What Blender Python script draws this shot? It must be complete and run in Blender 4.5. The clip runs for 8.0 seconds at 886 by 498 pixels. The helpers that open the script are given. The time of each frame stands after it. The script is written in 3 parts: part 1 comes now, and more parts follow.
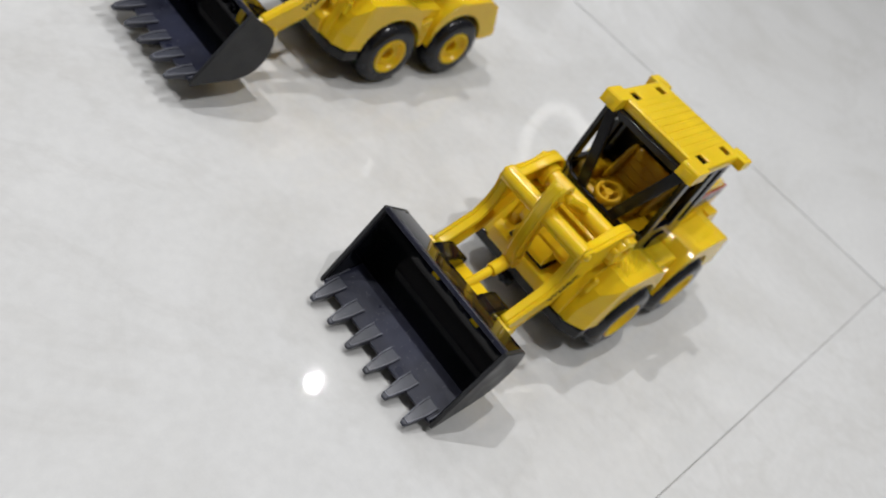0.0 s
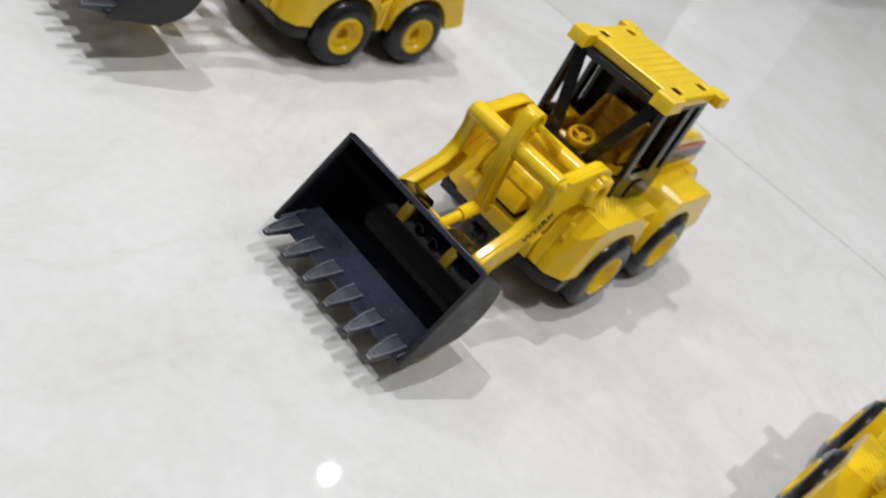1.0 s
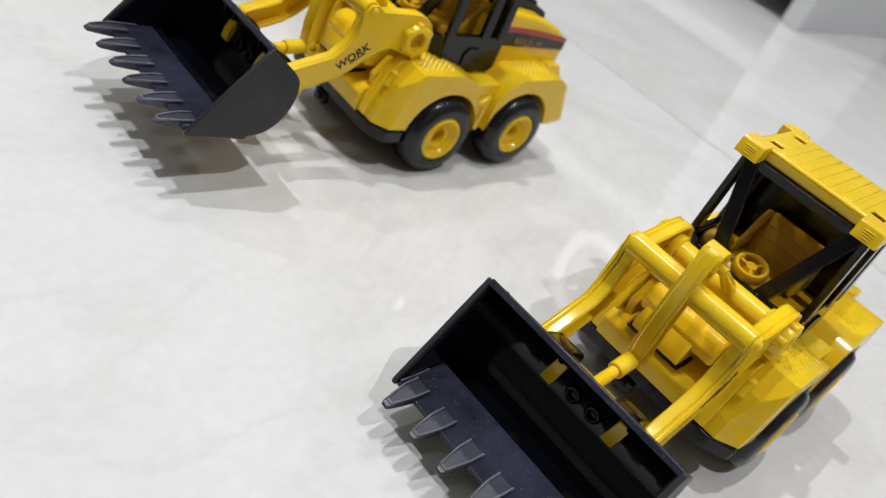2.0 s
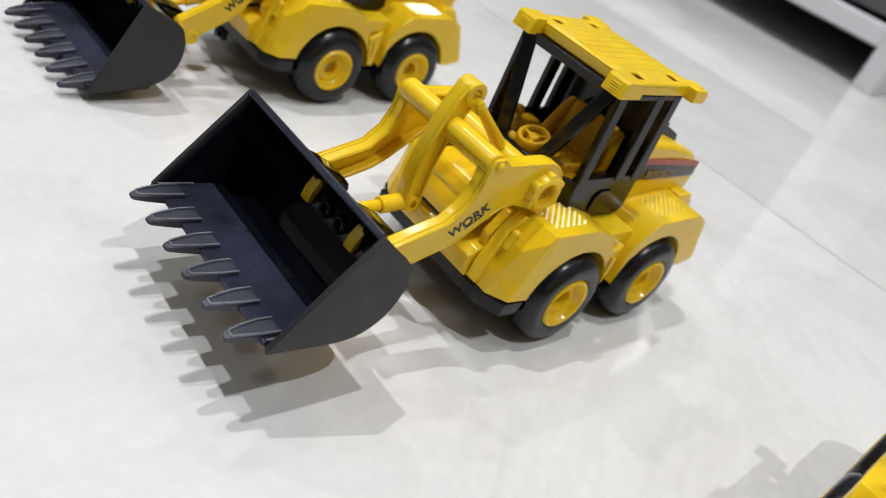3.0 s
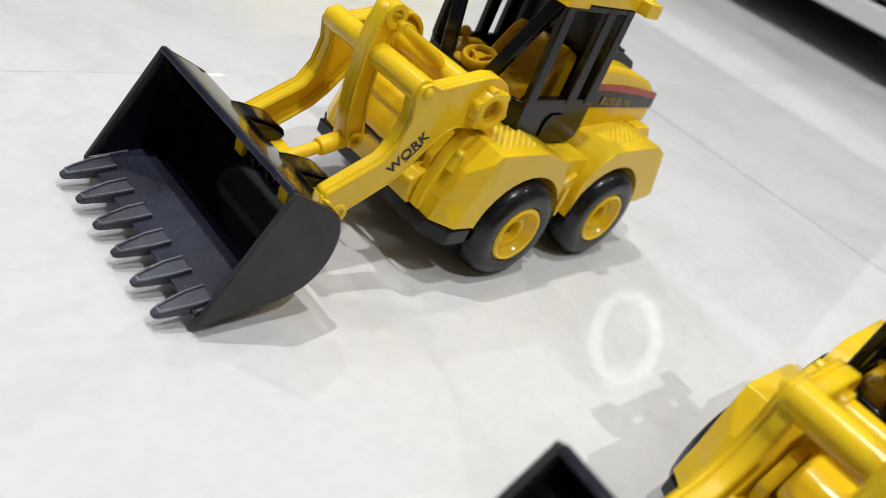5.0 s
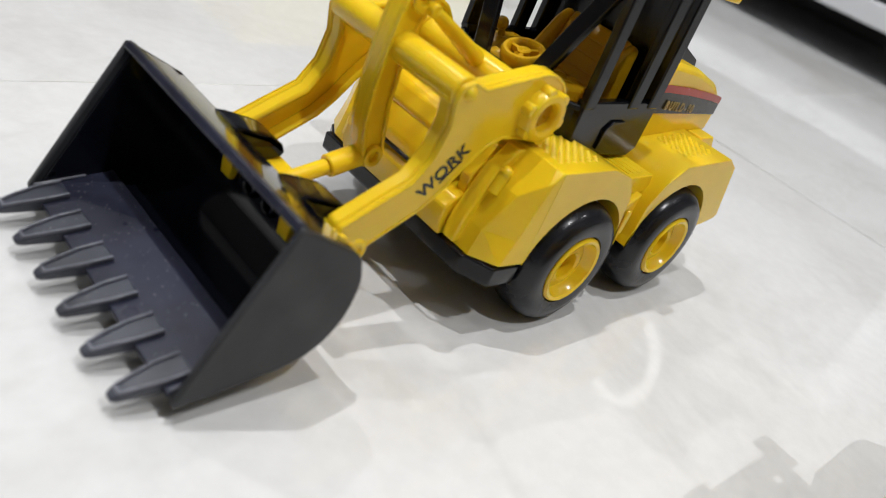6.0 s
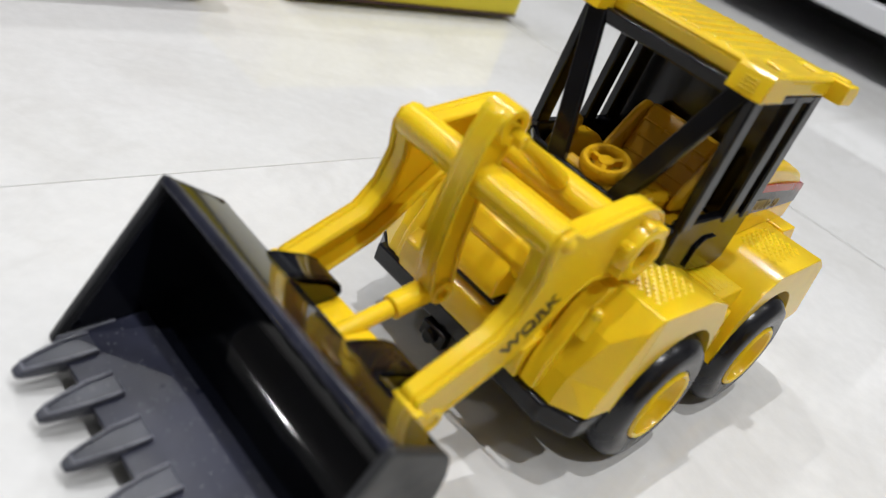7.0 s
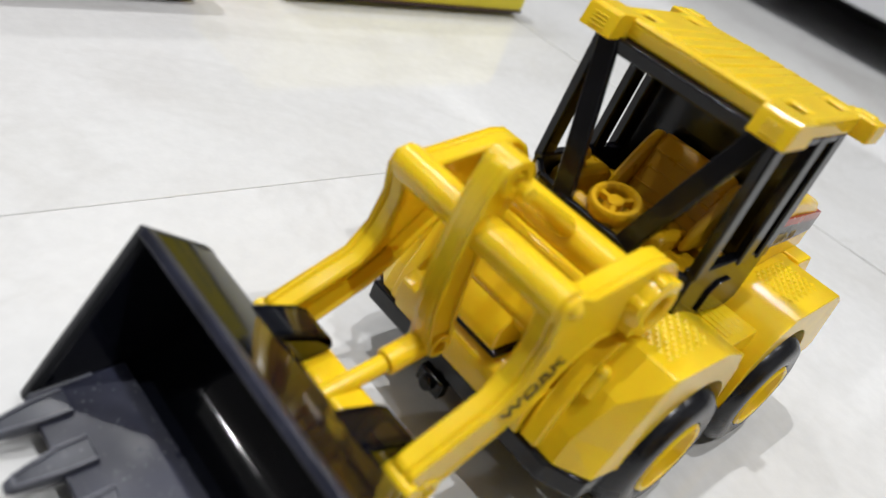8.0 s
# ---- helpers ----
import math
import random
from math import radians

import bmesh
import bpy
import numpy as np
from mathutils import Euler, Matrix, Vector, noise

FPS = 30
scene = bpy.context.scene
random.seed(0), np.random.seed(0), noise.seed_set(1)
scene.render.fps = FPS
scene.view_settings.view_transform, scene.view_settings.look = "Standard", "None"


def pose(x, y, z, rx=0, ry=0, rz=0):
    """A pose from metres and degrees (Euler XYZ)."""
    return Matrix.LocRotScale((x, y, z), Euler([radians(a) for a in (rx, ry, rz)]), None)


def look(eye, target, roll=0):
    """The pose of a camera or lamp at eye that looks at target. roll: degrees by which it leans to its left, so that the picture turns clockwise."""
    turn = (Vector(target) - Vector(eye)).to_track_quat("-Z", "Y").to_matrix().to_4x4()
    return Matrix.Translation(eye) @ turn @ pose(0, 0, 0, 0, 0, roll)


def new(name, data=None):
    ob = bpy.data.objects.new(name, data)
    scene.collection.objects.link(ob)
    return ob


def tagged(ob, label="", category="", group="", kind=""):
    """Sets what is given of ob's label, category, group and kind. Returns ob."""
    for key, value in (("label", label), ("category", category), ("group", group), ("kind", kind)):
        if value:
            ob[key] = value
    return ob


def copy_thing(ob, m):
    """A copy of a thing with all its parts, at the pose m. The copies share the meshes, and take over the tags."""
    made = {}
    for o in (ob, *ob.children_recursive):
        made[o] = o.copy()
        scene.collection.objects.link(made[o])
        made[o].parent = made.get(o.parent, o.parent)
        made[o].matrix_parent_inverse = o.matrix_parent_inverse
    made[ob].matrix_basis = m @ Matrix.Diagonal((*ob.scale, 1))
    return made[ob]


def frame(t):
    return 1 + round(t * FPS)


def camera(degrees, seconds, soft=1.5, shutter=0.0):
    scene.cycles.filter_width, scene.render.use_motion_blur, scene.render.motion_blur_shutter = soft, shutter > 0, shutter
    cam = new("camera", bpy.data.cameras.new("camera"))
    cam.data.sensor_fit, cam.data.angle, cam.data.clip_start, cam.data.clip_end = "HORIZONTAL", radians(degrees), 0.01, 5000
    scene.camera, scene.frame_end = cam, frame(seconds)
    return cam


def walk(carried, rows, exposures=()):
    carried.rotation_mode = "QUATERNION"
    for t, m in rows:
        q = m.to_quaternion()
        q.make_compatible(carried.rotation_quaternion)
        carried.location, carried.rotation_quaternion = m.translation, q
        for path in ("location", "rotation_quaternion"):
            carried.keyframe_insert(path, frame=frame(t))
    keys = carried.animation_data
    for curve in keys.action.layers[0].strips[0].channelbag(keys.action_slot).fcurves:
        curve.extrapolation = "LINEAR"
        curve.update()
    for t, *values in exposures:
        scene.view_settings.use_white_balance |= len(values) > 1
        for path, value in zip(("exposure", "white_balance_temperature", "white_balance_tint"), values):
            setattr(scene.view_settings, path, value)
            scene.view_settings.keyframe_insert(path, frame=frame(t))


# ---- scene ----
cam = camera(58.99, 8.0, 1.0, 0.15)
cam.data.dof.use_dof = True
cam.data.dof.focus_distance = 0.19
cam.data.dof.aperture_fstop = 16.0
# the way of the eye: seconds, place in metres, turn in degrees
PATH = [
    (0.0, 0.2785, 0.5074, 0.1911, 44.90, -23.89, 139.05),
    (0.5, 0.2669, 0.4553, 0.1594, 47.53, -23.92, 137.87),
    (1.0, 0.2668, 0.3823, 0.1597, 50.05, -22.92, 137.62),
    (1.2, 0.2694, 0.3646, 0.1550, 51.48, -22.44, 138.17),
    (2.3, 0.2473, 0.3053, 0.1398, 55.16, -21.17, 138.27),
    (2.5, 0.2446, 0.2866, 0.1400, 56.17, -20.35, 138.23),
    (3.0, 0.2289, 0.2535, 0.1323, 56.48, -20.44, 139.21),
    (3.5, 0.2265, 0.2072, 0.1244, 56.50, -20.43, 139.61),
    (4.0, 0.2178, 0.1673, 0.1290, 56.57, -20.48, 139.50),
    (4.5, 0.2133, 0.1478, 0.1224, 57.05, -20.90, 139.24),
    (5.0, 0.2039, 0.1311, 0.1152, 56.55, -20.78, 139.07),
    (5.2, 0.2036, 0.1204, 0.1065, 57.17, -21.06, 138.97),
    (6.3, 0.1772, 0.0956, 0.0940, 58.41, -19.91, 137.95),
    (6.5, 0.1773, 0.0886, 0.1020, 57.38, -20.03, 138.32),
    (7.0, 0.1741, 0.0669, 0.1020, 57.87, -20.03, 137.95),
    (7.5, 0.1678, 0.0513, 0.1021, 57.09, -20.24, 138.14),
    (7.6, 0.1685, 0.0496, 0.1023, 57.40, -20.45, 137.81),
    (8.0, 0.1659, 0.0563, 0.1070, 56.32, -20.30, 138.41),
]
walk(cam, [(t, pose(x, y, z, rx, ry, rz)) for t, x, y, z, rx, ry, rz in PATH],
     exposures=[(0.0, 0.14), (0.5, 0.28), (1.0, 0.31), (2.5, 0.41), (3.5, 0.43), (5.0, 0.43), (8.0, 0.49)])

# ---- light ----
world = bpy.data.worlds.new("room_light")
world.use_nodes = True
world.node_tree.nodes["Background"].inputs[0].default_value = (0.9, 0.95, 1.0, 1)
world.node_tree.nodes["Background"].inputs[1].default_value = 0.05
scene.world = world

CEILING = 2.6
# downlights in the ceiling: x, y, watts
DOWNLIGHTS = [(0.06, 1.18, 17), (0.02, 0.12, 15), (-1.485, -0.57, 6), (-1.57, 1.3, 5), (0.46, -0.62, 18), (0.0, -1.7, 9), (1.85, -1.75, 9)]
for x, y, watts in DOWNLIGHTS:
    lamp = bpy.data.lights.new("downlight_lamp", "AREA")
    lamp.shape, lamp.size, lamp.energy, lamp.color = "DISK", 0.030, watts, (0.99, 0.99, 1.0)
    new("downlight_lamp", lamp).matrix_world = pose(x, y, CEILING - 0.012)
# two short strip lamps further back in the room
for x, y, watts in ((-2.58, -1.63, 0.03), (-2.36, -1.98, 0.03)):
    lamp = bpy.data.lights.new("strip_lamp", "AREA")
    lamp.shape, lamp.size, lamp.size_y, lamp.energy = "RECTANGLE", 0.11, 0.02, watts
    new("strip_lamp", lamp).matrix_world = pose(x, y, CEILING - 0.03, 0, 0, 30)

# ---- materials ----


def material(name, base, rough=0.4, metal=0.0, coat=0.0, spec=0.5):
    """A principled material; returns it with its nodes, its links and the shader."""
    m = bpy.data.materials.new(name)
    m.use_nodes = True
    n, l = m.node_tree.nodes, m.node_tree.links
    b = n["Principled BSDF"]
    b.inputs["Base Color"].default_value = (*base, 1)
    b.inputs["Roughness"].default_value = rough
    b.inputs["Metallic"].default_value = metal
    b.inputs["Coat Weight"].default_value = coat
    b.inputs["Coat Roughness"].default_value = 0.08
    b.inputs["Specular IOR Level"].default_value = spec
    return m, n, l, b


def noise_node(n, l, scale, detail=4.0, rough=0.55, distortion=0.0, coord="Object"):
    tc = n.new("ShaderNodeTexCoord")
    t = n.new("ShaderNodeTexNoise")
    t.inputs["Scale"].default_value, t.inputs["Detail"].default_value = scale, detail
    t.inputs["Roughness"].default_value, t.inputs["Distortion"].default_value = rough, distortion
    l.new(tc.outputs[coord], t.inputs["Vector"])
    return t


def ramp_node(n, l, source, stops):
    r = n.new("ShaderNodeValToRGB")
    while len(r.color_ramp.elements) < len(stops):
        r.color_ramp.elements.new(0.5)
    for e, (p, c) in zip(r.color_ramp.elements, stops):
        e.position, e.color = p, (*c, 1) if len(c) == 3 else c
    l.new(source, r.inputs[0])
    return r


def bump_node(n, l, b, height, strength, distance):
    u = n.new("ShaderNodeBump")
    u.inputs["Strength"].default_value, u.inputs["Distance"].default_value = strength, distance
    l.new(height, u.inputs["Height"])
    l.new(u.outputs[0], b.inputs["Normal"])
    return u


def plastic(name, base, rough, grain=0.12, fleck=0.0, coat=0.0, relief=0.12, spec=None, glow=0.0):
    """Moulded plastic: slightly uneven colour and gloss, fine relief, and pale dust flecks where asked."""
    m, n, l, b = material(name, base, rough, coat=coat, spec=spec if spec else 0.22 if max(base) < 0.02 else 0.35 if max(base) < 0.1 else 0.5)
    if glow:
        b.inputs["Subsurface Weight"].default_value = glow
        b.inputs["Subsurface Radius"].default_value = (1.0, 0.45, 0.05)
        b.inputs["Subsurface Scale"].default_value = 0.0018
    big = noise_node(n, l, 55, 3)
    lo, hi = [tuple(c * (1 + s * grain) for c in base) for s in (-1, 1)]
    col = ramp_node(n, l, big.outputs["Fac"], [(0.35, lo), (0.65, hi)])
    out = col.outputs[0]
    if fleck:
        tc = n.new("ShaderNodeTexCoord")
        cell = n.new("ShaderNodeTexVoronoi")
        cell.inputs["Scale"].default_value = 1500
        l.new(tc.outputs["Object"], cell.inputs["Vector"])
        dot = ramp_node(n, l, cell.outputs["Distance"], [(0.10, (1, 1, 1)), (0.26, (0, 0, 0))])
        some = ramp_node(n, l, cell.outputs["Color"], [(0.60, (0, 0, 0)), (0.85, (0.7, 0.7, 0.7))])
        wide = ramp_node(n, l, noise_node(n, l, 160, 3, 0.6).outputs["Fac"], [(0.36, (0.1, 0.1, 0.1)), (0.6, (fleck, fleck, fleck))])
        mul = n.new("ShaderNodeMixRGB")
        mul.blend_type = "MULTIPLY"
        mul.inputs[0].default_value = 1
        l.new(dot.outputs[0], mul.inputs[1])
        l.new(some.outputs[0], mul.inputs[2])
        dust = n.new("ShaderNodeMixRGB")
        dust.blend_type = "MULTIPLY"
        dust.inputs[0].default_value = 1
        l.new(mul.outputs[0], dust.inputs[1])
        l.new(wide.outputs[0], dust.inputs[2])
        mix = n.new("ShaderNodeMixRGB")
        l.new(dust.outputs[0], mix.inputs[0])
        l.new(out, mix.inputs[1])
        mix.inputs[2].default_value = (0.5, 0.49, 0.48, 1)
        out = mix.outputs[0]
    l.new(out, b.inputs["Base Color"])
    r = ramp_node(n, l, noise_node(n, l, 140, 4).outputs["Fac"], [(0.3, (rough * 0.8,) * 3), (0.7, (rough * 1.25,) * 3)])
    l.new(r.outputs[0], b.inputs["Roughness"])
    bump_node(n, l, b, noise_node(n, l, 420, 3).outputs["Fac"], relief, 0.0004)
    return m


YELLOW = plastic("yellow_plastic", (0.90, 0.605, 0.016), 0.19, 0.05, relief=0.07, glow=0.18)
# the same yellow with shade in its colour, for cab inside and sunk pins
YELLOW_SHADED = plastic("shaded_yellow_plastic", (0.58, 0.33, 0.006), 0.30, 0.06)
BLACK = plastic("black_plastic", (0.005, 0.005, 0.0068), 0.17, 0.2, spec=0.36)
BUCKET = plastic("bucket_plastic", (0.004, 0.0047, 0.008), 0.085, 0.25, relief=0.012, spec=0.38)
LIP = plastic("worn_bucket_plastic", (0.019, 0.021, 0.038), 0.33, 0.4, 1.0, spec=0.36)
TOOTH = plastic("rubbed_tooth_plastic", (0.034, 0.037, 0.053), 0.38, 0.35, 0.8, spec=0.6)
WORN = plastic("rubbed_bucket_plastic", (0.15, 0.155, 0.185), 0.36, 0.4)
SIDE = plastic("matt_bucket_side", (0.029, 0.030, 0.033), 0.45, 0.15)
TYRE = plastic("tyre_rubber", (0.010, 0.0105, 0.0145), 0.24, 0.25, spec=0.4)
INK = plastic("dark_print", (0.03, 0.026, 0.02), 0.24)
RED = plastic("red_print", (0.42, 0.05, 0.03), 0.22)
GOLD = plastic("gold_print", (0.34, 0.25, 0.07), 0.4)


def stone_tile():
    """Polished porcelain: warm white with faint grey and beige clouds and thin veins, each tile cut elsewhere."""
    m, n, l, b = material("polished_porcelain", (0.7, 0.7, 0.68), 0.12, spec=0.5)
    tc = n.new("ShaderNodeTexCoord")
    info = n.new("ShaderNodeObjectInfo")
    add = n.new("ShaderNodeVectorMath")
    add.operation = "ADD"
    sc = n.new("ShaderNodeVectorMath")
    sc.operation = "SCALE"
    sc.inputs["Scale"].default_value = 37.0
    comb = n.new("ShaderNodeCombineXYZ")
    for i in range(3):
        l.new(info.outputs["Random"], comb.inputs[i])
    l.new(comb.outputs[0], sc.inputs[0])
    l.new(tc.outputs["Object"], add.inputs[0])
    l.new(sc.outputs[0], add.inputs[1])

    def tex(scale, detail, distortion=0.0):
        t = n.new("ShaderNodeTexNoise")
        t.inputs["Scale"].default_value, t.inputs["Detail"].default_value = scale, detail
        t.inputs["Distortion"].default_value = distortion
        t.inputs["Roughness"].default_value = 0.62
        l.new(add.outputs[0], t.inputs["Vector"])
        return t
    cloud = ramp_node(n, l, tex(7, 7, 1.2).outputs["Fac"], [(0.32, (0.645, 0.64, 0.625)), (0.5, (0.705, 0.705, 0.70)), (0.68, (0.735, 0.735, 0.73))])
    vein = ramp_node(n, l, tex(3.2, 6, 2.5).outputs["Fac"], [(0.47, (0, 0, 0)), (0.5, (0.22, 0.22, 0.22)), (0.53, (0, 0, 0))])
    mix = n.new("ShaderNodeMixRGB")
    l.new(vein.outputs[0], mix.inputs[0])
    l.new(cloud.outputs[0], mix.inputs[1])
    mix.inputs[2].default_value = (0.56, 0.55, 0.53, 1)
    grain = ramp_node(n, l, tex(260, 3).outputs["Fac"], [(0.35, (0.955, 0.955, 0.955)), (0.65, (1, 1, 1))])
    mul = n.new("ShaderNodeMixRGB")
    mul.blend_type = "MULTIPLY"
    mul.inputs[0].default_value = 1.0
    l.new(mix.outputs[0], mul.inputs[1])
    l.new(grain.outputs[0], mul.inputs[2])
    l.new(mul.outputs[0], b.inputs["Base Color"])
    r = ramp_node(n, l, tex(18, 5).outputs["Fac"], [(0.3, (0.025,) * 3), (0.7, (0.045,) * 3)])
    l.new(r.outputs[0], b.inputs["Roughness"])
    bump_node(n, l, b, tex(75, 3).outputs["Fac"], 0.03, 0.001)
    return m


def painted(name, base, rough=0.6):
    m, n, l, b = material(name, base, rough)
    t = noise_node(n, l, 3, 5)
    lo = tuple(c * 0.95 for c in base)
    c = ramp_node(n, l, t.outputs["Fac"], [(0.3, lo), (0.7, base)])
    l.new(c.outputs[0], b.inputs["Base Color"])
    bump_node(n, l, b, noise_node(n, l, 200, 3).outputs["Fac"], 0.1, 0.001)
    return m


TILE = stone_tile()
GROUT = painted("grey_grout", (0.30, 0.295, 0.29), 0.9)
WALL = painted("white_wall_paint", (0.58, 0.58, 0.57), 0.7)
# for the unseen east wall only: dark, to keep bucket reflections low
WALL_DARK = painted("dark_unseen_wall", (0.10, 0.095, 0.09), 0.7)
CABINET = painted("white_cabinet_lacquer", (0.70, 0.71, 0.74), 0.35)
CABINET_DARK = painted("grey_smoked_panel", (0.10, 0.10, 0.105), 0.25)
GLOW, _n, _l, _b = material("lamp_diffuser", (0.9, 0.9, 0.9), 0.5)
_b.inputs["Emission Color"].default_value = (1.0, 0.98, 0.95, 1)
_b.inputs["Emission Strength"].default_value = 1.1

# ---- mesh helpers: toy sizes below are in thousandths of a model unit, UNIT metres each ----
UNIT = 0.000819


def to_object(name, bm, mat, parent=None, label="", bevel=0.0, smooth=True):
    me = bpy.data.meshes.new(name)
    bmesh.ops.recalc_face_normals(bm, faces=bm.faces)
    bm.to_mesh(me)
    bm.free()
    for m in (mat if isinstance(mat, (list, tuple)) else [mat]):
        me.materials.append(m)
    ob = new(name, me)
    if smooth:
        me.polygons.foreach_set("use_smooth", [True] * len(me.polygons))
        me.set_sharp_from_angle(angle=radians(38))
    if bevel:
        mod = ob.modifiers.new("soft_edges", "BEVEL")
        mod.width, mod.segments, mod.limit_method, mod.angle_limit = bevel, 2, "ANGLE", radians(35)
        mod.harden_normals = False
    if parent:
        ob.parent = parent
    if label:
        ob["label"] = label
    return ob


def add_box(bm, x0, x1, y0, y1, z0, z1):
    v = [bm.verts.new((x, y, z)) for x in (x0, x1) for y in (y0, y1) for z in (z0, z1)]
    for f in ((0, 1, 3, 2), (4, 6, 7, 5), (0, 4, 5, 1), (2, 3, 7, 6), (0, 2, 6, 4), (1, 5, 7, 3)):
        bm.faces.new([v[i] for i in f])
    return v


def add_prism(bm, profile, y0, y1):
    """A side view in x and z, drawn out from y0 to y1 (numbers or one per corner)."""
    k = len(profile)
    a = [bm.verts.new((x, y0[i] if isinstance(y0, (list, tuple)) else y0, z)) for i, (x, z) in enumerate(profile)]
    b = [bm.verts.new((x, y1[i] if isinstance(y1, (list, tuple)) else y1, z)) for i, (x, z) in enumerate(profile)]
    bm.faces.new(a)
    bm.faces.new(b[::-1])
    for i in range(k):
        bm.faces.new((a[i], a[(i + 1) % k], b[(i + 1) % k], b[i]))


def add_rod(bm, p, q, r, r2=None, sides=20):
    p, q = Vector(p), Vector(q)
    r2 = r if r2 is None else r2
    m = Matrix.Translation((p + q) / 2) @ (q - p).to_track_quat("Z", "Y").to_matrix().to_4x4()
    bmesh.ops.create_cone(bm, cap_ends=True, segments=sides, radius1=r, radius2=r2, depth=(q - p).length, matrix=m)


def add_ball(bm, p, r):
    bmesh.ops.create_uvsphere(bm, u_segments=14, v_segments=8, radius=r, matrix=Matrix.Translation(p))


def add_bar(bm, p, q, wide, thick, side=(0, 1, 0)):
    """A flat bar from p to q; wide along side, thick across it."""
    p, q = Vector(p), Vector(q)
    d = (q - p).normalized()
    s = Vector(side)
    s = (s - d * s.dot(d)).normalized()
    t = d.cross(s)
    v = [bm.verts.new(c + s * (a * wide / 2) + t * (b * thick / 2)) for c in (p, q) for a, b in ((-1, -1), (1, -1), (1, 1), (-1, 1))]
    bm.faces.new(v[:4][::-1])
    bm.faces.new(v[4:])
    for i in range(4):
        bm.faces.new((v[i], v[(i + 1) % 4], v[4 + (i + 1) % 4], v[4 + i]))


def add_lathe(bm, profile, steps=40):
    """Turn a profile of (radius, y) round the y axis; closed between its ends."""
    rings = []
    for r, y in profile:
        rings.append([bm.verts.new((r * math.cos(a), y, r * math.sin(a))) for a in (2 * math.pi * i / steps for i in range(steps))])
    k = len(rings)
    for j in range(k):
        a, b = rings[j], rings[(j + 1) % k]
        for i in range(steps):
            bm.faces.new((a[i], a[(i + 1) % steps], b[(i + 1) % steps], b[i]))


def toy(bm, shift=(0, 0, 0)):
    bmesh.ops.translate(bm, verts=bm.verts, vec=Vector(shift))
    bmesh.ops.scale(bm, verts=bm.verts, vec=(UNIT,) * 3)
    return bm


# ---- the room ----
TILE_SIZE = 0.6
TX, TY = -0.1672, -0.0803
X0, X1, Y0, Y1 = TX - 9 * TILE_SIZE, TX + 4 * TILE_SIZE, TY - 6 * TILE_SIZE, TY + 5 * TILE_SIZE


def slab(name, x0, x1, y0, y1, z0, z1, mat, label):
    bm = bmesh.new()
    add_box(bm, x0, x1, y0, y1, z0, z1)
    return tagged(to_object(name, bm, mat, smooth=False), label, name.split("_")[0], kind="structure")


floor = slab("floor", X0, X1, Y0, Y1, -0.06, -0.0016, GROUT, "polished off-white porcelain tile floor with thin grey joints")
slab("ceiling", X0 - 0.1, X1 + 0.1, Y0 - 0.1, Y1 + 0.1, CEILING, CEILING + 0.1, WALL, "plain white painted ceiling with round downlights")
slab("wall_west", X0 - 0.1, X0, Y0, Y1, -0.06, CEILING, WALL, "plain white painted room wall")
# out of view; its dark colour is chosen to cut reflected light
slab("wall_east", X1, X1 + 0.1, Y0, Y1, -0.06, CEILING, WALL_DARK, "unseen room wall, darkened to dim reflections in the black plastic")
slab("wall_south", X0 - 0.1, X1 + 0.1, Y0 - 0.1, Y0, -0.06, CEILING, WALL, "plain white painted room wall")
slab("wall_north", X0 - 0.1, X1 + 0.1, Y1, Y1 + 0.1, -0.06, CEILING, WALL, "plain white painted room wall")


def downlight(x, y):
    body = bmesh.new()
    add_lathe(body, [(0.048, 0.0), (0.062, 0.0), (0.062, -0.008), (0.058, -0.012), (0.05, -0.010)], 32)
    bmesh.ops.rotate(body, verts=body.verts, cent=(0, 0, 0), matrix=Matrix.Rotation(radians(90), 3, "X"))
    thing = tagged(to_object("ceiling_downlight", body, WALL), "round white recessed downlight in the ceiling", "ceiling lamp", "ceiling downlights")
    thing.matrix_world = pose(x, y, CEILING)
    return thing


first_light = downlight(*DOWNLIGHTS[0][:2])
for x, y, _w in DOWNLIGHTS[1:]:
    copy_thing(first_light, pose(x, y, CEILING))


def ring_lamp(x, y, z, radius):
    """A slanting pendant ring on three thin cords."""
    turn = look((x, y, z), (0.0, 0.1, 0.0), 24) @ pose(0, 0, 0, 0, 46, 0)
    bm = bmesh.new()
    add_lathe(bm, [(radius - 0.028, -0.02), (radius + 0.028, -0.02), (radius + 0.028, 0.02), (radius - 0.028, 0.02)], 48)
    bmesh.ops.rotate(bm, verts=bm.verts, cent=(0, 0, 0), matrix=Matrix.Rotation(radians(90), 3, "X"))
    thing = tagged(to_object("ring_lamp", bm, GLOW), "slanting glowing white pendant ring lamp", "pendant lamp")
    thing.matrix_world = turn
    for k in range(3):
        a = radians(30 + 120 * k)
        foot = turn @ Vector((radius * math.cos(a), radius * math.sin(a), 0))
        bm = bmesh.new()
        add_rod(bm, foot, (x, y, CEILING), 0.002, sides=6)
        cord = to_object("cord", bm, WALL, thing)
        cord.matrix_parent_inverse = turn.inverted()


ring_lamp(-3.54, -1.15, 2.2, 0.245)


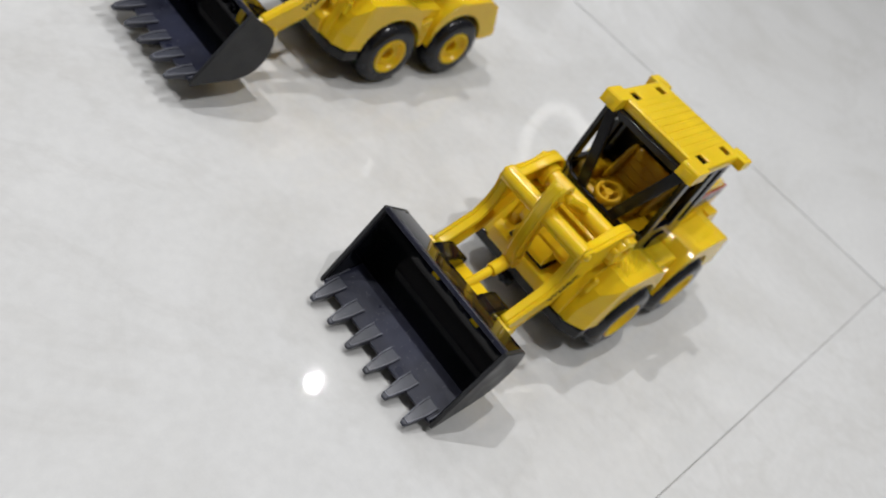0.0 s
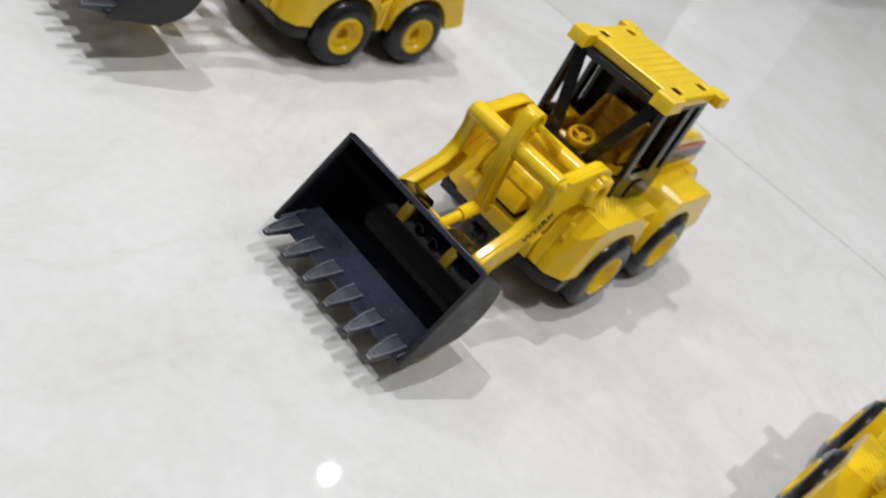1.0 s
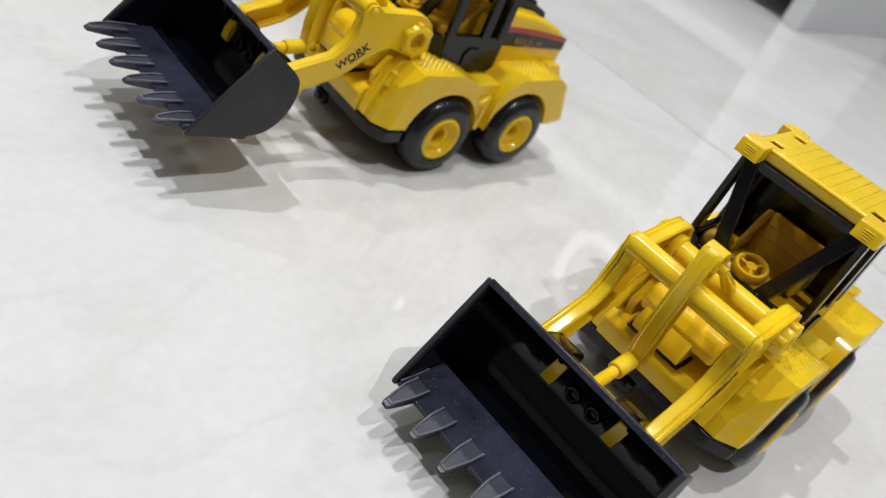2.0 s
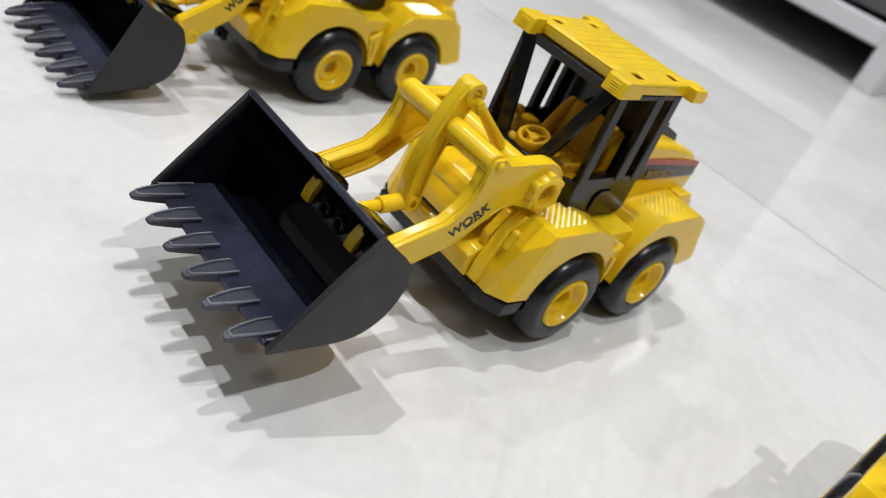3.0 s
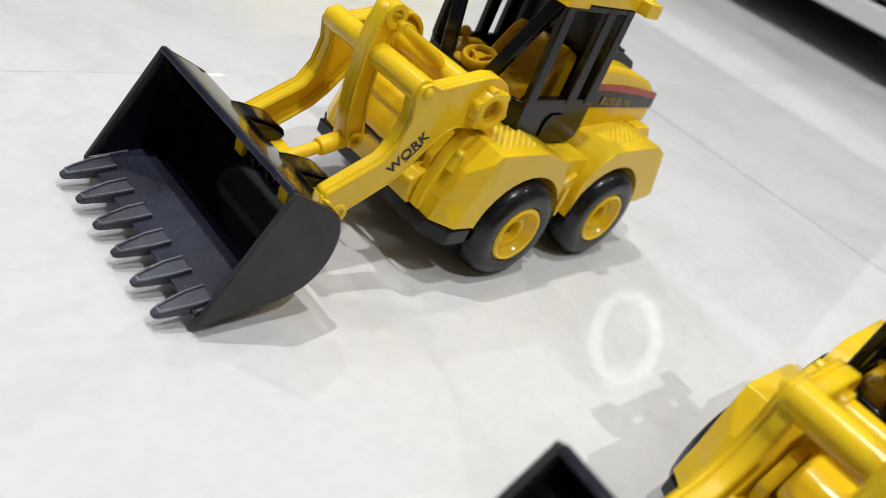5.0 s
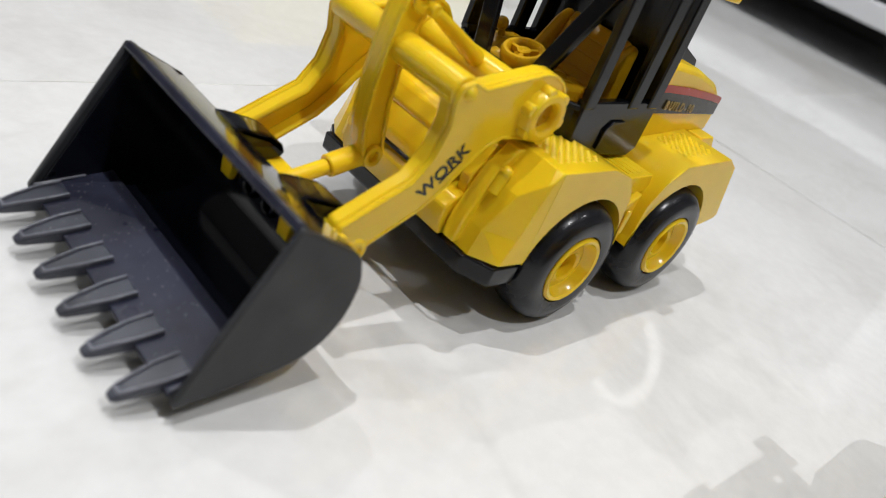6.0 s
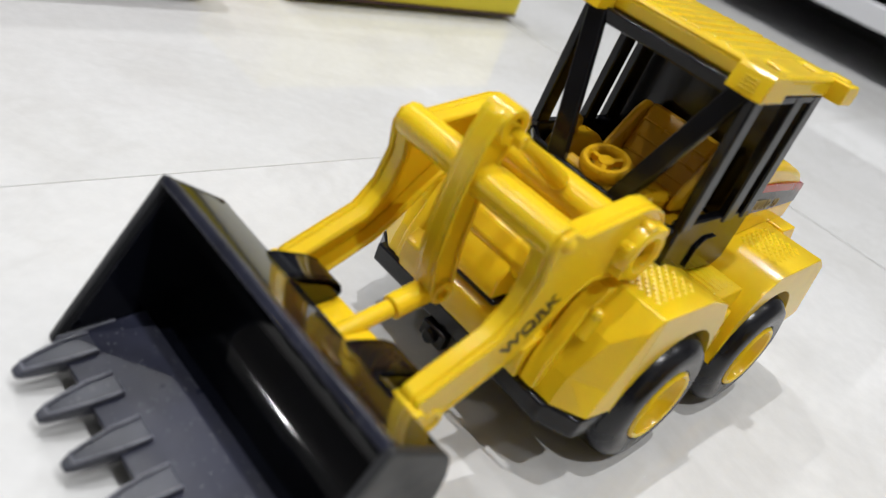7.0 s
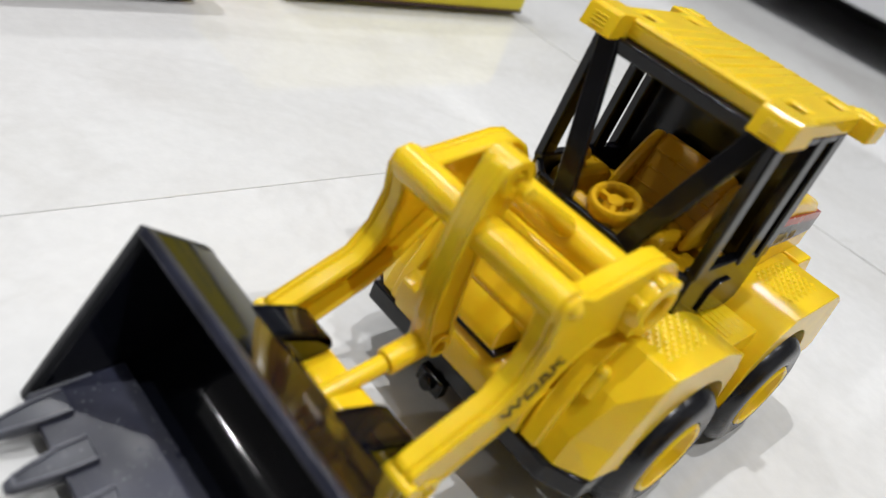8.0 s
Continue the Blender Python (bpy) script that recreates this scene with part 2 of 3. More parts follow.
def cabinet():
    """A low white bench cabinet on end panels, with a dark gap below."""
    thing = tagged(new("low_cabinet"), "low white lacquered cabinet with a dark gap under its bottom rail", "cabinet")
    x, d, y1, y0, h = -0.612, 0.36, 0.033, -1.35, 0.27
    def piece(name, x0, x1, a, b, z0, z1, mat, label=""):
        bm = bmesh.new()
        add_box(bm, x0, x1, a, b, z0, z1)
        to_object(name, bm, mat, thing, label, bevel=0.0015)
    piece("end_panel", x - d, x, y1 - 0.022, y1, 0.0, h, CABINET)
    piece("end_panel", x - d, x, y0, y0 + 0.022, 0.0, h, CABINET)
    piece("bottom_board", x - d, x - 0.001, y0 + 0.022, y1 - 0.022, 0.040, 0.060, CABINET)
    piece("top_board", x - d, x + 0.002, y0 - 0.004, y1 + 0.004, h, h + 0.02, CABINET)
    piece("back_panel", x - d, x - d + 0.008, y0 + 0.022, y1 - 0.022, 0.0, h, CABINET_DARK)
    w = (y1 - y0 - 0.044) / 3
    for i in range(3):
        a = y0 + 0.022 + i * w
        piece("drawer_front", x - 0.03, x - 0.012, a + 0.002, a + w - 0.002, 0.066, h - 0.004, CABINET_DARK, "grey smoked drawer front")


cabinet()

# ---- the toy wheel loaders ----
MADE = {}


def part(name, key, build, mat, parent, label="", bevel=0.5, at=None, smooth=True):
    """One mesh under a loader or one of its parts. Loaders share the mesh kept under key."""
    if key in MADE:
        src = MADE[key]
        ob = src.copy()
        scene.collection.objects.link(ob)
        ob.parent = parent
    else:
        bm = bmesh.new()
        build(bm)
        toy(bm)
        ob = MADE[key] = to_object(name, bm, mat, parent, label, bevel * UNIT if bevel else 0, smooth)
    ob.matrix_basis = at if at is not None else Matrix()
    return ob


def arc(cx, cz, r, a0, a1, k):
    return [(cx + r * math.cos(radians(a0 + (a1 - a0) * i / k)), cz + r * math.sin(radians(a0 + (a1 - a0) * i / k))) for i in range(k + 1)]


HUB_Z, REACH = 18.7, 50.0
PIVOT = (70.8, 57.3)


def tyre(bm):
    prof = [(10.2, -6.5), (13.5, -7.4), (16.3, -6.9), (18.0, -5.0), (18.7, -2.4), (18.7, 2.4), (18.0, 5.0), (16.3, 6.9), (13.5, 7.6), (10.9, 7.2), (10.2, 6.0)]
    add_lathe(bm, prof, 48)


def rim(bm):
    prof = [(3.6, 1.0), (3.9, 5.0), (4.6, 5.6), (5.8, 5.2), (7.2, 4.6), (8.2, 5.6), (8.9, 7.6), (9.8, 7.9), (10.4, 7.2), (10.4, -6.0), (3.6, -6.0)]
    add_lathe(bm, prof, 40)


def axle_pin(bm):
    add_rod(bm, (0, -8, 0), (0, 2.2, 0), 3.7, sides=18)


def front_fender(s):
    def build(bm):
        side = [(70.8, 22.4), (70.8, 48.9), (49, 48.6), (38.5, 45.2), (33.5, 38.8), (30, 24), (29.5, 20)]
        side += [p for p in arc(50, HUB_Z, 21.0, 178, 9, 16)]
        add_prism(bm, side, 20 * s, 38.4 * s)
    return build


def fender_wedge(s):
    """The faceted block before the front arch: four levels, chamfered at the outer corner."""
    def build(bm):
        levels = [[(70.6, 38.4, 48.9), (71.2, 38.2, 48.9), (71.2, 33, 48.9), (71.2, 21, 48.9), (70.6, 21, 48.9)],
                  [(70.6, 38.4, 46.2), (73.2, 38.0, 46.2), (77.8, 33, 40.0), (77.8, 21, 40.0), (70.6, 21, 40.0)],
                  [(70.6, 38.4, 30.0), (76.6, 37.6, 30.0), (81.8, 30.4, 29.0), (81.8, 21, 29.0), (70.6, 21, 29.0)],
                  [(70.6, 38.4, 22.4), (79.2, 37.6, 22.4), (83.4, 30.4, 21.6), (83.4, 21, 21.6), (70.6, 21, 21.6)]]
        v = [[bm.verts.new((x, y * s, z)) for x, y, z in lv] for lv in levels]
        bm.faces.new(v[0])
        bm.faces.new(v[3][::-1])
        for a, b in zip(v, v[1:]):
            for i in range(5):
                bm.faces.new((a[i], a[(i + 1) % 5], b[(i + 1) % 5], b[i]))
    return build


def rear_fender(s):
    def build(bm):
        side = [(20.5, 20), (20.5, 34), (16, 41), (8, 46.5), (-19, 47.5), (-25.5, 44), (-34, 25), (-33, 23.5), (-26, 22)]
        side += [p for p in arc(0, HUB_Z, 21.0, 172, 3, 14)]
        add_prism(bm, side, 18 * s, 38.4 * s)
    return build


def fender_cheek(s):
    """A raised ridge and a round boss beside the arm."""
    def build(bm):
        add_prism(bm, [(85.0, 22.5), (84.2, 29.4), (79.2, 42.6), (74.0, 48.2), (64, 48.2), (64, 22.5)], 21.5 * s, 26 * s)
    return build


def cheek_boss(s):
    def build(bm):
        add_rod(bm, (77.6, 27.2 * s, 42.6), (79.4, 27.2 * s, 37.5), 1.5)
        add_ball(bm, (77.5, 27.2 * s, 42.9), 1.7)
    return build


def wheel_strut(s):
    def build(bm):
        add_box(bm, 20.5, 30, min(20 * s, 33 * s), max(20 * s, 33 * s), 20, 36)
        add_prism(bm, [(23, 19), (27.6, 19), (29, 33), (22, 37)], 33 * s, 36 * s)
        add_box(bm, 24.2, 26.6, min(36 * s, 37 * s), max(36 * s, 37 * s), 24, 32)
    return build


def step(s):
    def build(bm):
        add_prism(bm, [(16, 36), (34, 36), (36, 41.5), (18, 42)], 19 * s, 34 * s)
    return build


def step_ridge(s, i):
    def build(bm):
        x = 20 + i * 2.4
        add_box(bm, x, x + 1.1, min(21 * s, 32 * s), max(21 * s, 32 * s), 41.4, 42.0)
    return build


def tread_pad(x0, x1, z0, slope, s):
    def build(bm):
        k = 0
        x = x0
        while x < x1:
            y = 22.0 + (1.25 if k % 2 else 0)
            z = z0 + (x - x0) * slope
            while y < 34:
                r = 1.0
                v = [bm.verts.new(c) for c in ((x - r, y * s, z), (x, (y + r) * s, z), (x + r, y * s, z), (x, (y - r) * s, z), (x, y * s, z + 0.55))]
                for a, b in ((0, 1), (1, 2), (2, 3), (3, 0)):
                    bm.faces.new((v[a], v[b], v[4]))
                bm.faces.new(v[:4])
                y += 2.5
            x += 1.5
            k += 1
    return build


def hull(bm):
    add_prism(bm, [(72, 22), (72, 44), (66, 49), (18, 49), (18, 46), (-30, 46), (-34, 40), (-32, 22)], -20.5, 20.5)


def nose(bm):
    """Front plate with a fold across, full width."""
    add_prism(bm, [(85.2, 21.5), (86.6, 25.5), (86.4, 29.6), (83.6, 32.3), (70, 34), (70, 21.5)], -21, 21)


def nose_box(bm):
    add_prism(bm, [(86.4, 33.6), (86.6, 38.6), (84.2, 42.8), (72, 44.0), (72, 33.6)], -11.5, 7.8)


def nose_slab(bm):
    add_prism(bm, [(82.5, 39.0), (84.8, 43.0), (82.6, 48.0), (78.5, 50.2), (72, 50.2), (72, 39.0)], -14.5, 15.5)


def nose_block(s):
    def build(bm):
        add_prism(bm, [(80, 31), (81, 38), (75, 46), (70, 46), (70, 31)], 17 * s, 20.5 * s)
    return build


def slit(bm):
    add_box(bm, 72, 86.2, -13, 9, 32.2, 33.4)


def chassis(bm):
    side = [(82, 14.5), (84.6, 16.5), (84.6, 21.4), (70, 21.4), (70, 14.5)]
    add_prism(bm, side, [-29.5, -30, -30, -30, -29.5], [29.5, 30, 30, 30, 29.5])
    for s in (1, -0.91):
        plan = [(84.5, 29), (79.8, 37.2), (70.4, 37.8), (70.4, 24)]
        v = [[bm.verts.new((x - d, (y - d * 0.6) * s, z)) for x, y in plan] for z, d in ((14.8, 1.6), (16.4, 0.0), (21.5, 0.0))]
        bm.faces.new(v[0])
        bm.faces.new(v[2][::-1])
        for a, b in zip(v, v[1:]):
            for i in range(4):
                bm.faces.new((a[i], a[(i + 1) % 4], b[(i + 1) % 4], b[i]))
    add_box(bm, -30, 71, -24, 24, 10, 22)
    add_box(bm, -34, -28, -22, 22, 14, 24)


def underplate(bm):
    add_box(bm, 83, 86, -7, 1, 11.5, 16.0)
    add_rod(bm, (84, -3, 13.6), (87.4, -3, 13.6), 1.9)


def roof_plate(bm):
    xs, ys = [15.0, 19.9, 24.7, 40.4, 45.3, 51.0], [-24.5, -21.4, -16.9, 16.9, 21.4, 24.5]
    vs = {(i, j): bm.verts.new((x, y, 97.2 - abs(y) * 0.02)) for i, x in enumerate(xs) for j, y in enumerate(ys)}
    faces = []
    for i in range(5):
        for j in range(5):
            if i in (1, 3) and j in (1, 3):
                continue
            faces.append(bm.faces.new((vs[i, j], vs[i + 1, j], vs[i + 1, j + 1], vs[i, j + 1])))
    r = bmesh.ops.extrude_face_region(bm, geom=faces)
    bmesh.ops.translate(bm, verts=[g for g in r["geom"] if isinstance(g, bmesh.types.BMVert)], vec=(0, 0, -1.6))


ROOF_EDGES = [(15.0, 16.7, -24.5, 24.5), (49.3, 51.0, -24.5, 24.5), (16.7, 49.3, -24.5, -23), (16.7, 49.3, 23, 24.5)]


def roof_edge(k):
    """One side of the skirt that hangs under the roof plate."""
    def build(bm):
        add_box(bm, *ROOF_EDGES[k], 92.2, 95.9)
    return build


def roof_rib(y):
    def build(bm):
        add_box(bm, 16.5, 49.5, y - 1.6, y + 1.6, 96.0, 97.32 - abs(y) * 0.02)
    return build


def front_lug(s):
    def build(bm):
        a, b = sorted((17.6 * s, 26.2 * s))
        add_prism(bm, [(46.5, 96.9), (55.5, 97.3), (56.4, 96.5), (57.4, 91.5), (46.5, 91.6)], a, b)
        for i in range(4):
            add_box(bm, 56.0, 57.45 - i * 0.16, a + 2.4, b - 2.4, 92.6 + i * 0.8, 92.95 + i * 0.8)
    return build


def rear_lug(s):
    def build(bm):
        a, b = sorted((19.5 * s, 28.5 * s))
        add_prism(bm, [(18.5, 96.8), (11.6, 96.6), (10.2, 94.6), (10.8, 91.6), (18.5, 91.9)], a, b)
        add_box(bm, 12.4, 16, a + 2, b - 2, 96.2, 97.2)
    return build


def pillar(x0, z0, x1, z1, s, wide, thick=2.6, y0=23.4, y1=22.6):
    def build(bm):
        add_bar(bm, (x0, y0 * s, z0), (x1, y1 * s, z1), wide, thick, (1, 0, 0))
    return build


def brace(s):
    def build(bm):
        add_bar(bm, (52.6, 20.5 * s, 92.6), (58.9, 9.2 * s, 57.4), 5.0, 2.4, (0, 1, 0.2 * s))
    return build


def door_panel(s):
    def build(bm):
        a, b = sorted((21.5 * s, 24.2 * s))
        add_prism(bm, [(53.2, 60.0), (52.6, 48), (50, 45), (20, 42.5), (16.5, 45), (16.5, 60.0)], a, b)
    return build


def door_handle(s):
    def build(bm):
        a, b = sorted((24.2 * s, 25.0 * s))
        add_box(bm, 38, 39.2, a, b, 46, 52)
        add_prism(bm, [(38, 52), (39.2, 52), (36.5, 54.5), (31, 54.5), (31, 53.4), (36, 53.4)], a, b)
    return build


BOW = [(51.6, 23.4), (57.5, 17.4), (59.4, 8.0), (59.4, -8.0), (57.5, -17.4), (51.6, -23.4)]


def cab_sill(bm):
    """The bowed front sill and the panel under it."""
    for (xa, ya), (xb, yb) in zip(BOW, BOW[1:]):
        add_bar(bm, (xa, ya, 57.6), (xb, yb, 57.6), 1.9, 1.8, (0, 0, 1))
        v = [bm.verts.new(c) for c in ((xa, ya, 46), (xb, yb, 46), (xb, yb, 57), (xa, ya, 57), (xa - 1.4, ya * 0.94, 46), (xb - 1.4, yb * 0.94, 46), (xb - 1.4, yb * 0.94, 57), (xa - 1.4, ya * 0.94, 57))]
        for f in ((0, 1, 2, 3), (7, 6, 5, 4), (0, 4, 5, 1), (1, 5, 6, 2), (2, 6, 7, 3), (3, 7, 4, 0)):
            bm.faces.new([v[k] for k in f])


def head_rail(bm):
    add_box(bm, 49.4, 53.4, -21.5, 21.5, 88.8, 92.15)
    for s in (-1, 1):
        a, b = sorted((21.2 * s, 23.8 * s))
        add_box(bm, 18, 51.4, a, b, 89.8, 92.1)


def rear_wall(bm):
    add_box(bm, 16.2, 18.6, -22, 22, 46, 92.1)


def rear_window_bar(y):
    def build(bm):
        add_box(bm, 15.4, 16.2, y - 1, y + 1, 58, 90)
    return build


def cab_floor(bm):
    add_prism(bm, [(51, 49), (51, 54), (46, 53), (18, 53), (18, 49)], -21.5, 21.5)
    add_prism(bm, [(58, 49), (58, 55.5), (51, 54), (51, 49)], -9.5, 9.5)


def dash(bm):
    add_prism(bm, [(58, 54), (58, 58.5), (56, 60), (52, 58), (51.5, 54)], -8, 9)


def steering_column(bm):
    add_rod(bm, (56.5, 1, 56), (54.8, 1, 61.4), 2.2)


def steering_wheel(bm):
    prof = [(4.0, -2.0), (4.8, -2.9), (5.7, -2.7), (6.2, -1.0), (6.2, 0.8), (5.6, 1.6), (4.7, 1.6), (4.1, 0.8)]
    add_lathe(bm, prof, 30)
    for k in range(3):
        a = radians(90 + 120 * k)
        add_bar(bm, (0, 0, 0), (4.6 * math.cos(a), 0, 4.6 * math.sin(a)), 1.6, 1.1, (0, 1, 0))
    add_rod(bm, (0, -1.2, 0), (0, 1.0, 0), 1.9, sides=14)
    bmesh.ops.rotate(bm, verts=bm.verts, cent=(0, 0, 0), matrix=Matrix.Rotation(radians(90), 3, "X"))
    bmesh.ops.rotate(bm, verts=bm.verts, cent=(0, 0, 0), matrix=Matrix.Rotation(radians(18), 3, "Y"))
    bmesh.ops.translate(bm, verts=bm.verts, vec=(54.5, 0.9, 62.0))


def seat_cushion(bm):
    add_prism(bm, [(44, 52), (44.5, 56), (42, 57.5), (28, 56), (27, 52)], -10, 11)


def seat_back(bm):
    add_prism(bm, [(30, 54), (25.5, 69.5), (23.5, 72), (21, 70.5), (20.5, 54)], -10.5, 11.5)
    for s, y in ((-1, -10.5), (1, 11.5)):
        a, b = sorted((y, y + 2.4 * s))
        add_prism(bm, [(37, 54), (35, 59.5), (28.5, 69), (25, 71.7), (21, 70.5), (20.5, 54)], a, b)


def seat_rib(i):
    def build(bm):
        z = 59 + i * 4.2
        x = 30 - (z - 54) * 0.29
        add_bar(bm, (x + 0.15, -10, z), (x + 0.05, 11, z), 0.5, 0.5, (0, 0, 1))
    return build


def console(bm):
    add_prism(bm, [(49, 52), (49, 56.5), (45, 59.5), (34, 59.5), (30, 56.5), (30, 52)], -21, -14)


def lever(bm):
    add_rod(bm, (43, -17, 58.5), (45, -17, 62.5), 1.2, 1.0, 10)
    add_ball(bm, (45.2, -17, 62.9), 2.0)


def engine_hood(bm):
    side = [(18, 45), (18, 70.5), (6, 70), (-10, 68), (-28, 63), (-36, 58.5), (-39, 53), (-37, 45)]
    w = [21, 20, 20, 19.5, 18.2, 17.2, 17.2, 18.2]
    add_prism(bm, side, [-a for a in w], w)


def hood_band(z0, z1, s, grow=0.25, low=0.45):
    def build(bm):
        pts = []
        for x, dz, y in ((16.5, 0, 20.6), (6, -0.3, 20.3), (-10, -1.6, 19.8), (-28, -4.0, 18.4), (-37.2, -5.6, 17.5)):
            pts.append((x, dz, y + grow))
        a = [bm.verts.new((x, (y + 0.0) * s, z0 + dz * low)) for x, dz, y in pts]
        b = [bm.verts.new((x, (y - 0.2) * s, z1 + dz)) for x, dz, y in pts]
        c = [bm.verts.new((x, (y - 1.5) * s, z0 + dz * low)) for x, dz, y in pts]
        d = [bm.verts.new((x, (y - 1.5) * s, z1 + dz)) for x, dz, y in pts]
        for i in range(4):
            for p, q in ((a, b), (b, d), (d, c), (c, a)):
                bm.faces.new((p[i], p[i + 1], q[i + 1], q[i]))
        bm.faces.new((a[0], b[0], d[0], c[0]))
        bm.faces.new((a[4], b[4], d[4], c[4]))
    return build


def hood_cover(bm):
    add_prism(bm, [(15, 68), (15, 75), (8, 76), (-8, 72.5), (-20, 68), (-22, 64)], -11, 11)
    for i in range(4):
        add_box(bm, -14 + i * 4, -12.4 + i * 4, -9, 9, 70 + i * 1.3, 71.9 + i * 1.3)


def exhaust(bm):
    add_rod(bm, (6, 8, 72), (6, 8, 84), 2.6, 2.4, 14)
    add_rod(bm, (6, 8, 84), (4.5, 8, 87), 2.0, 1.8, 14)


def tail_block(bm):
    add_prism(bm, [(-24, 24), (-24, 46.8), (-33, 46.8), (-38, 40), (-38, 27), (-34, 24)], -24, 24)


# the lift arms, drawn with the pivot at the origin
def rel(pts):
    return [(x - PIVOT[0], z - PIVOT[1]) for x, z in pts]


ARM = [(100.8, 60.5), (99.8, 63.6), (96.5, 64.8), (92.3, 63.2), (82.4, 65.4), (74, 67.2), (69.6, 67.0), (65.8, 65.2), (63.2, 62.2), (61.9, 58.4), (61.9, 53.6), (63.2, 50.4), (65.8, 48.6), (74.7, 50.2), (80.5, 50.4), (85, 48),
       (89.4, 43), (94, 37), (98.6, 32.4), (111, 24.6), (114.5, 21.4), (118.6, 21.8), (121.6, 26.5), (120.6, 30.6), (104.4, 40.2), (100.6, 46.5), (99.4, 54)]


def inset(outline, d):
    """The outline moved inwards by d."""
    k, res = len(outline), []
    for i, (x, z) in enumerate(outline):
        (x0, z0), (x1, z1) = outline[i - 1], outline[(i + 1) % k]
        a, b = Vector((x - x0, z - z0)).normalized(), Vector((x1 - x, z1 - z)).normalized()
        n = Vector((-(a.y + b.y), a.x + b.x)).normalized()
        c = max(0.5, Vector((-a.y, a.x)).dot(n))
        res.append((x + n.x * d / c, z + n.y * d / c))
    return res


def add_collar(bm, outline, d, y0, y1):
    """A wall along the outline, d thick, from y0 to y1."""
    ins = inset(outline, d)
    k = len(outline)
    rings = [[bm.verts.new((x, y, z)) for x, z in o] for o, y in ((outline, y0), (outline, y1), (ins, y1), (ins, y0))]
    for j in range(4):
        r, q = rings[j], rings[(j + 1) % 4]
        for i in range(k):
            bm.faces.new((r[i], r[(i + 1) % k], q[(i + 1) % k], q[i]))


def lift_arm(s):
    """An arm pressed as a shell: outer web with a flange turned inwards."""
    def build(bm):
        a, b = sorted((22.4 * s, 24.0 * s))
        add_prism(bm, rel(ARM), a, b)
    return build


def arm_flange(s):
    def build(bm):
        add_collar(bm, rel(ARM), 1.7, 18.6 * s, 22.5 * s)
    return build


def arm_rim(s):
    """The raised edge round the outer face of an arm."""
    def build(bm):
        add_collar(bm, rel(ARM), 0.8, 23.9 * s, 24.25 * s)
    return build


def pivot_boss(s):
    def build(bm):
        add_lathe(bm, [(3.6, 23.6 * s), (3.6, 26.9 * s), (4.4, 27.5 * s), (6.0, 27.3 * s), (6.6, 26.5 * s), (6.8, 23.6 * s)], 28)
    return build


def boss_lobe(s, k):
    def build(bm):
        t = radians(60 * k + 15)
        add_rod(bm, (5.9 * math.cos(t), 23.6 * s, 5.9 * math.sin(t)), (5.9 * math.cos(t), 26.9 * s, 5.9 * math.sin(t)), 1.8, sides=10)
    return build


def pivot_core(s):
    def build(bm):
        add_rod(bm, (0, 22 * s, 0), (0, 24.8 * s, 0), 3.7, sides=20)
    return build


def arm_end(s):
    """The round eye at the lower end of an arm."""
    def build(bm):
        add_lathe(bm, [(1.5, 20.4 * s), (1.5, 24.4 * s), (2.2, 24.7 * s), (3.0, 24.5 * s), (3.3, 23.9 * s), (3.3, 20.4 * s)], 20)
        bmesh.ops.translate(bm, verts=bm.verts, vec=(114.6 - PIVOT[0], 0, 23.4 - PIVOT[1]))
    return build


def arm_end_core(s):
    def build(bm):
        add_rod(bm, (114.6 - PIVOT[0], 19.5 * s, 23.4 - PIVOT[1]), (114.6 - PIVOT[0], 23.2 * s, 23.4 - PIVOT[1]), 1.6, sides=14)
    return build


def bar_front(bm):
    x, z = 97.6 - PIVOT[0], 61.6 - PIVOT[1]
    add_rod(bm, (x, -22.9, z), (x, 22.9, z), 3.9, sides=24)


def bar_ball(s):
    def build(bm):
        x, z = 97.3 - PIVOT[0], 62.0 - PIVOT[1]
        add_ball(bm, (x, 23.6 * s, z), 1.9)
    return build


def bar_rear(bm):
    add_rod(bm, (0.6, -22.6, 0.8), (0.6, 22.6, 0.8), 4.3, sides=28)


def bar_clamp(y):
    def build(bm):
        add_rod(bm, (0.6, y - 1.6, 0.8), (0.6, y + 1.6, 0.8), 5.4, sides=20)
    return build


def lean(pts):
    """The tilt link stood up to its eyes."""
    res = []
    for x, z in pts:
        t = (73.4 - z) / 38.4
        res.append((x + 3.0 - 5.8 * t, z + 0.3 - 2.3 * t))
    return rel(res)


def tilt_link(bm):
    out = lean([(97.2, 75.6), (93.5, 76.8), (90, 74.5), (89.6, 71), (92.6, 66), (95.2, 58), (96.2, 49), (95.6, 41), (95, 35.5), (96.6, 32), (100, 31.2), (102.6, 34), (104, 43), (103.6, 52), (102, 62), (100, 70)])
    add_prism(bm, out, -3.2, 1.2)


def link_rim(y):
    def build(bm):
        out = lean([(96.6, 74.8), (91, 73.5), (94.4, 65), (96.2, 58), (97.2, 48), (96.6, 40), (96.2, 35), (98.6, 32.6), (101.8, 35), (103, 44), (102.6, 52), (101, 62), (99, 70)])
        for p, q in zip(out, out[1:] + out[:1]):
            add_bar(bm, (p[0], y, p[1]), (q[0], y, q[1]), 1.0, 1.0, (0, 1, 0))
    return build


def link_eye(x, z, r):
    def build(bm):
        add_lathe(bm, [(r * 0.5, -4.4), (r * 0.5, 2.4), (r, 2.4), (r, -4.4)], 20)
        bmesh.ops.translate(bm, verts=bm.verts, vec=(x - PIVOT[0], 0, z - PIVOT[1]))
    return build


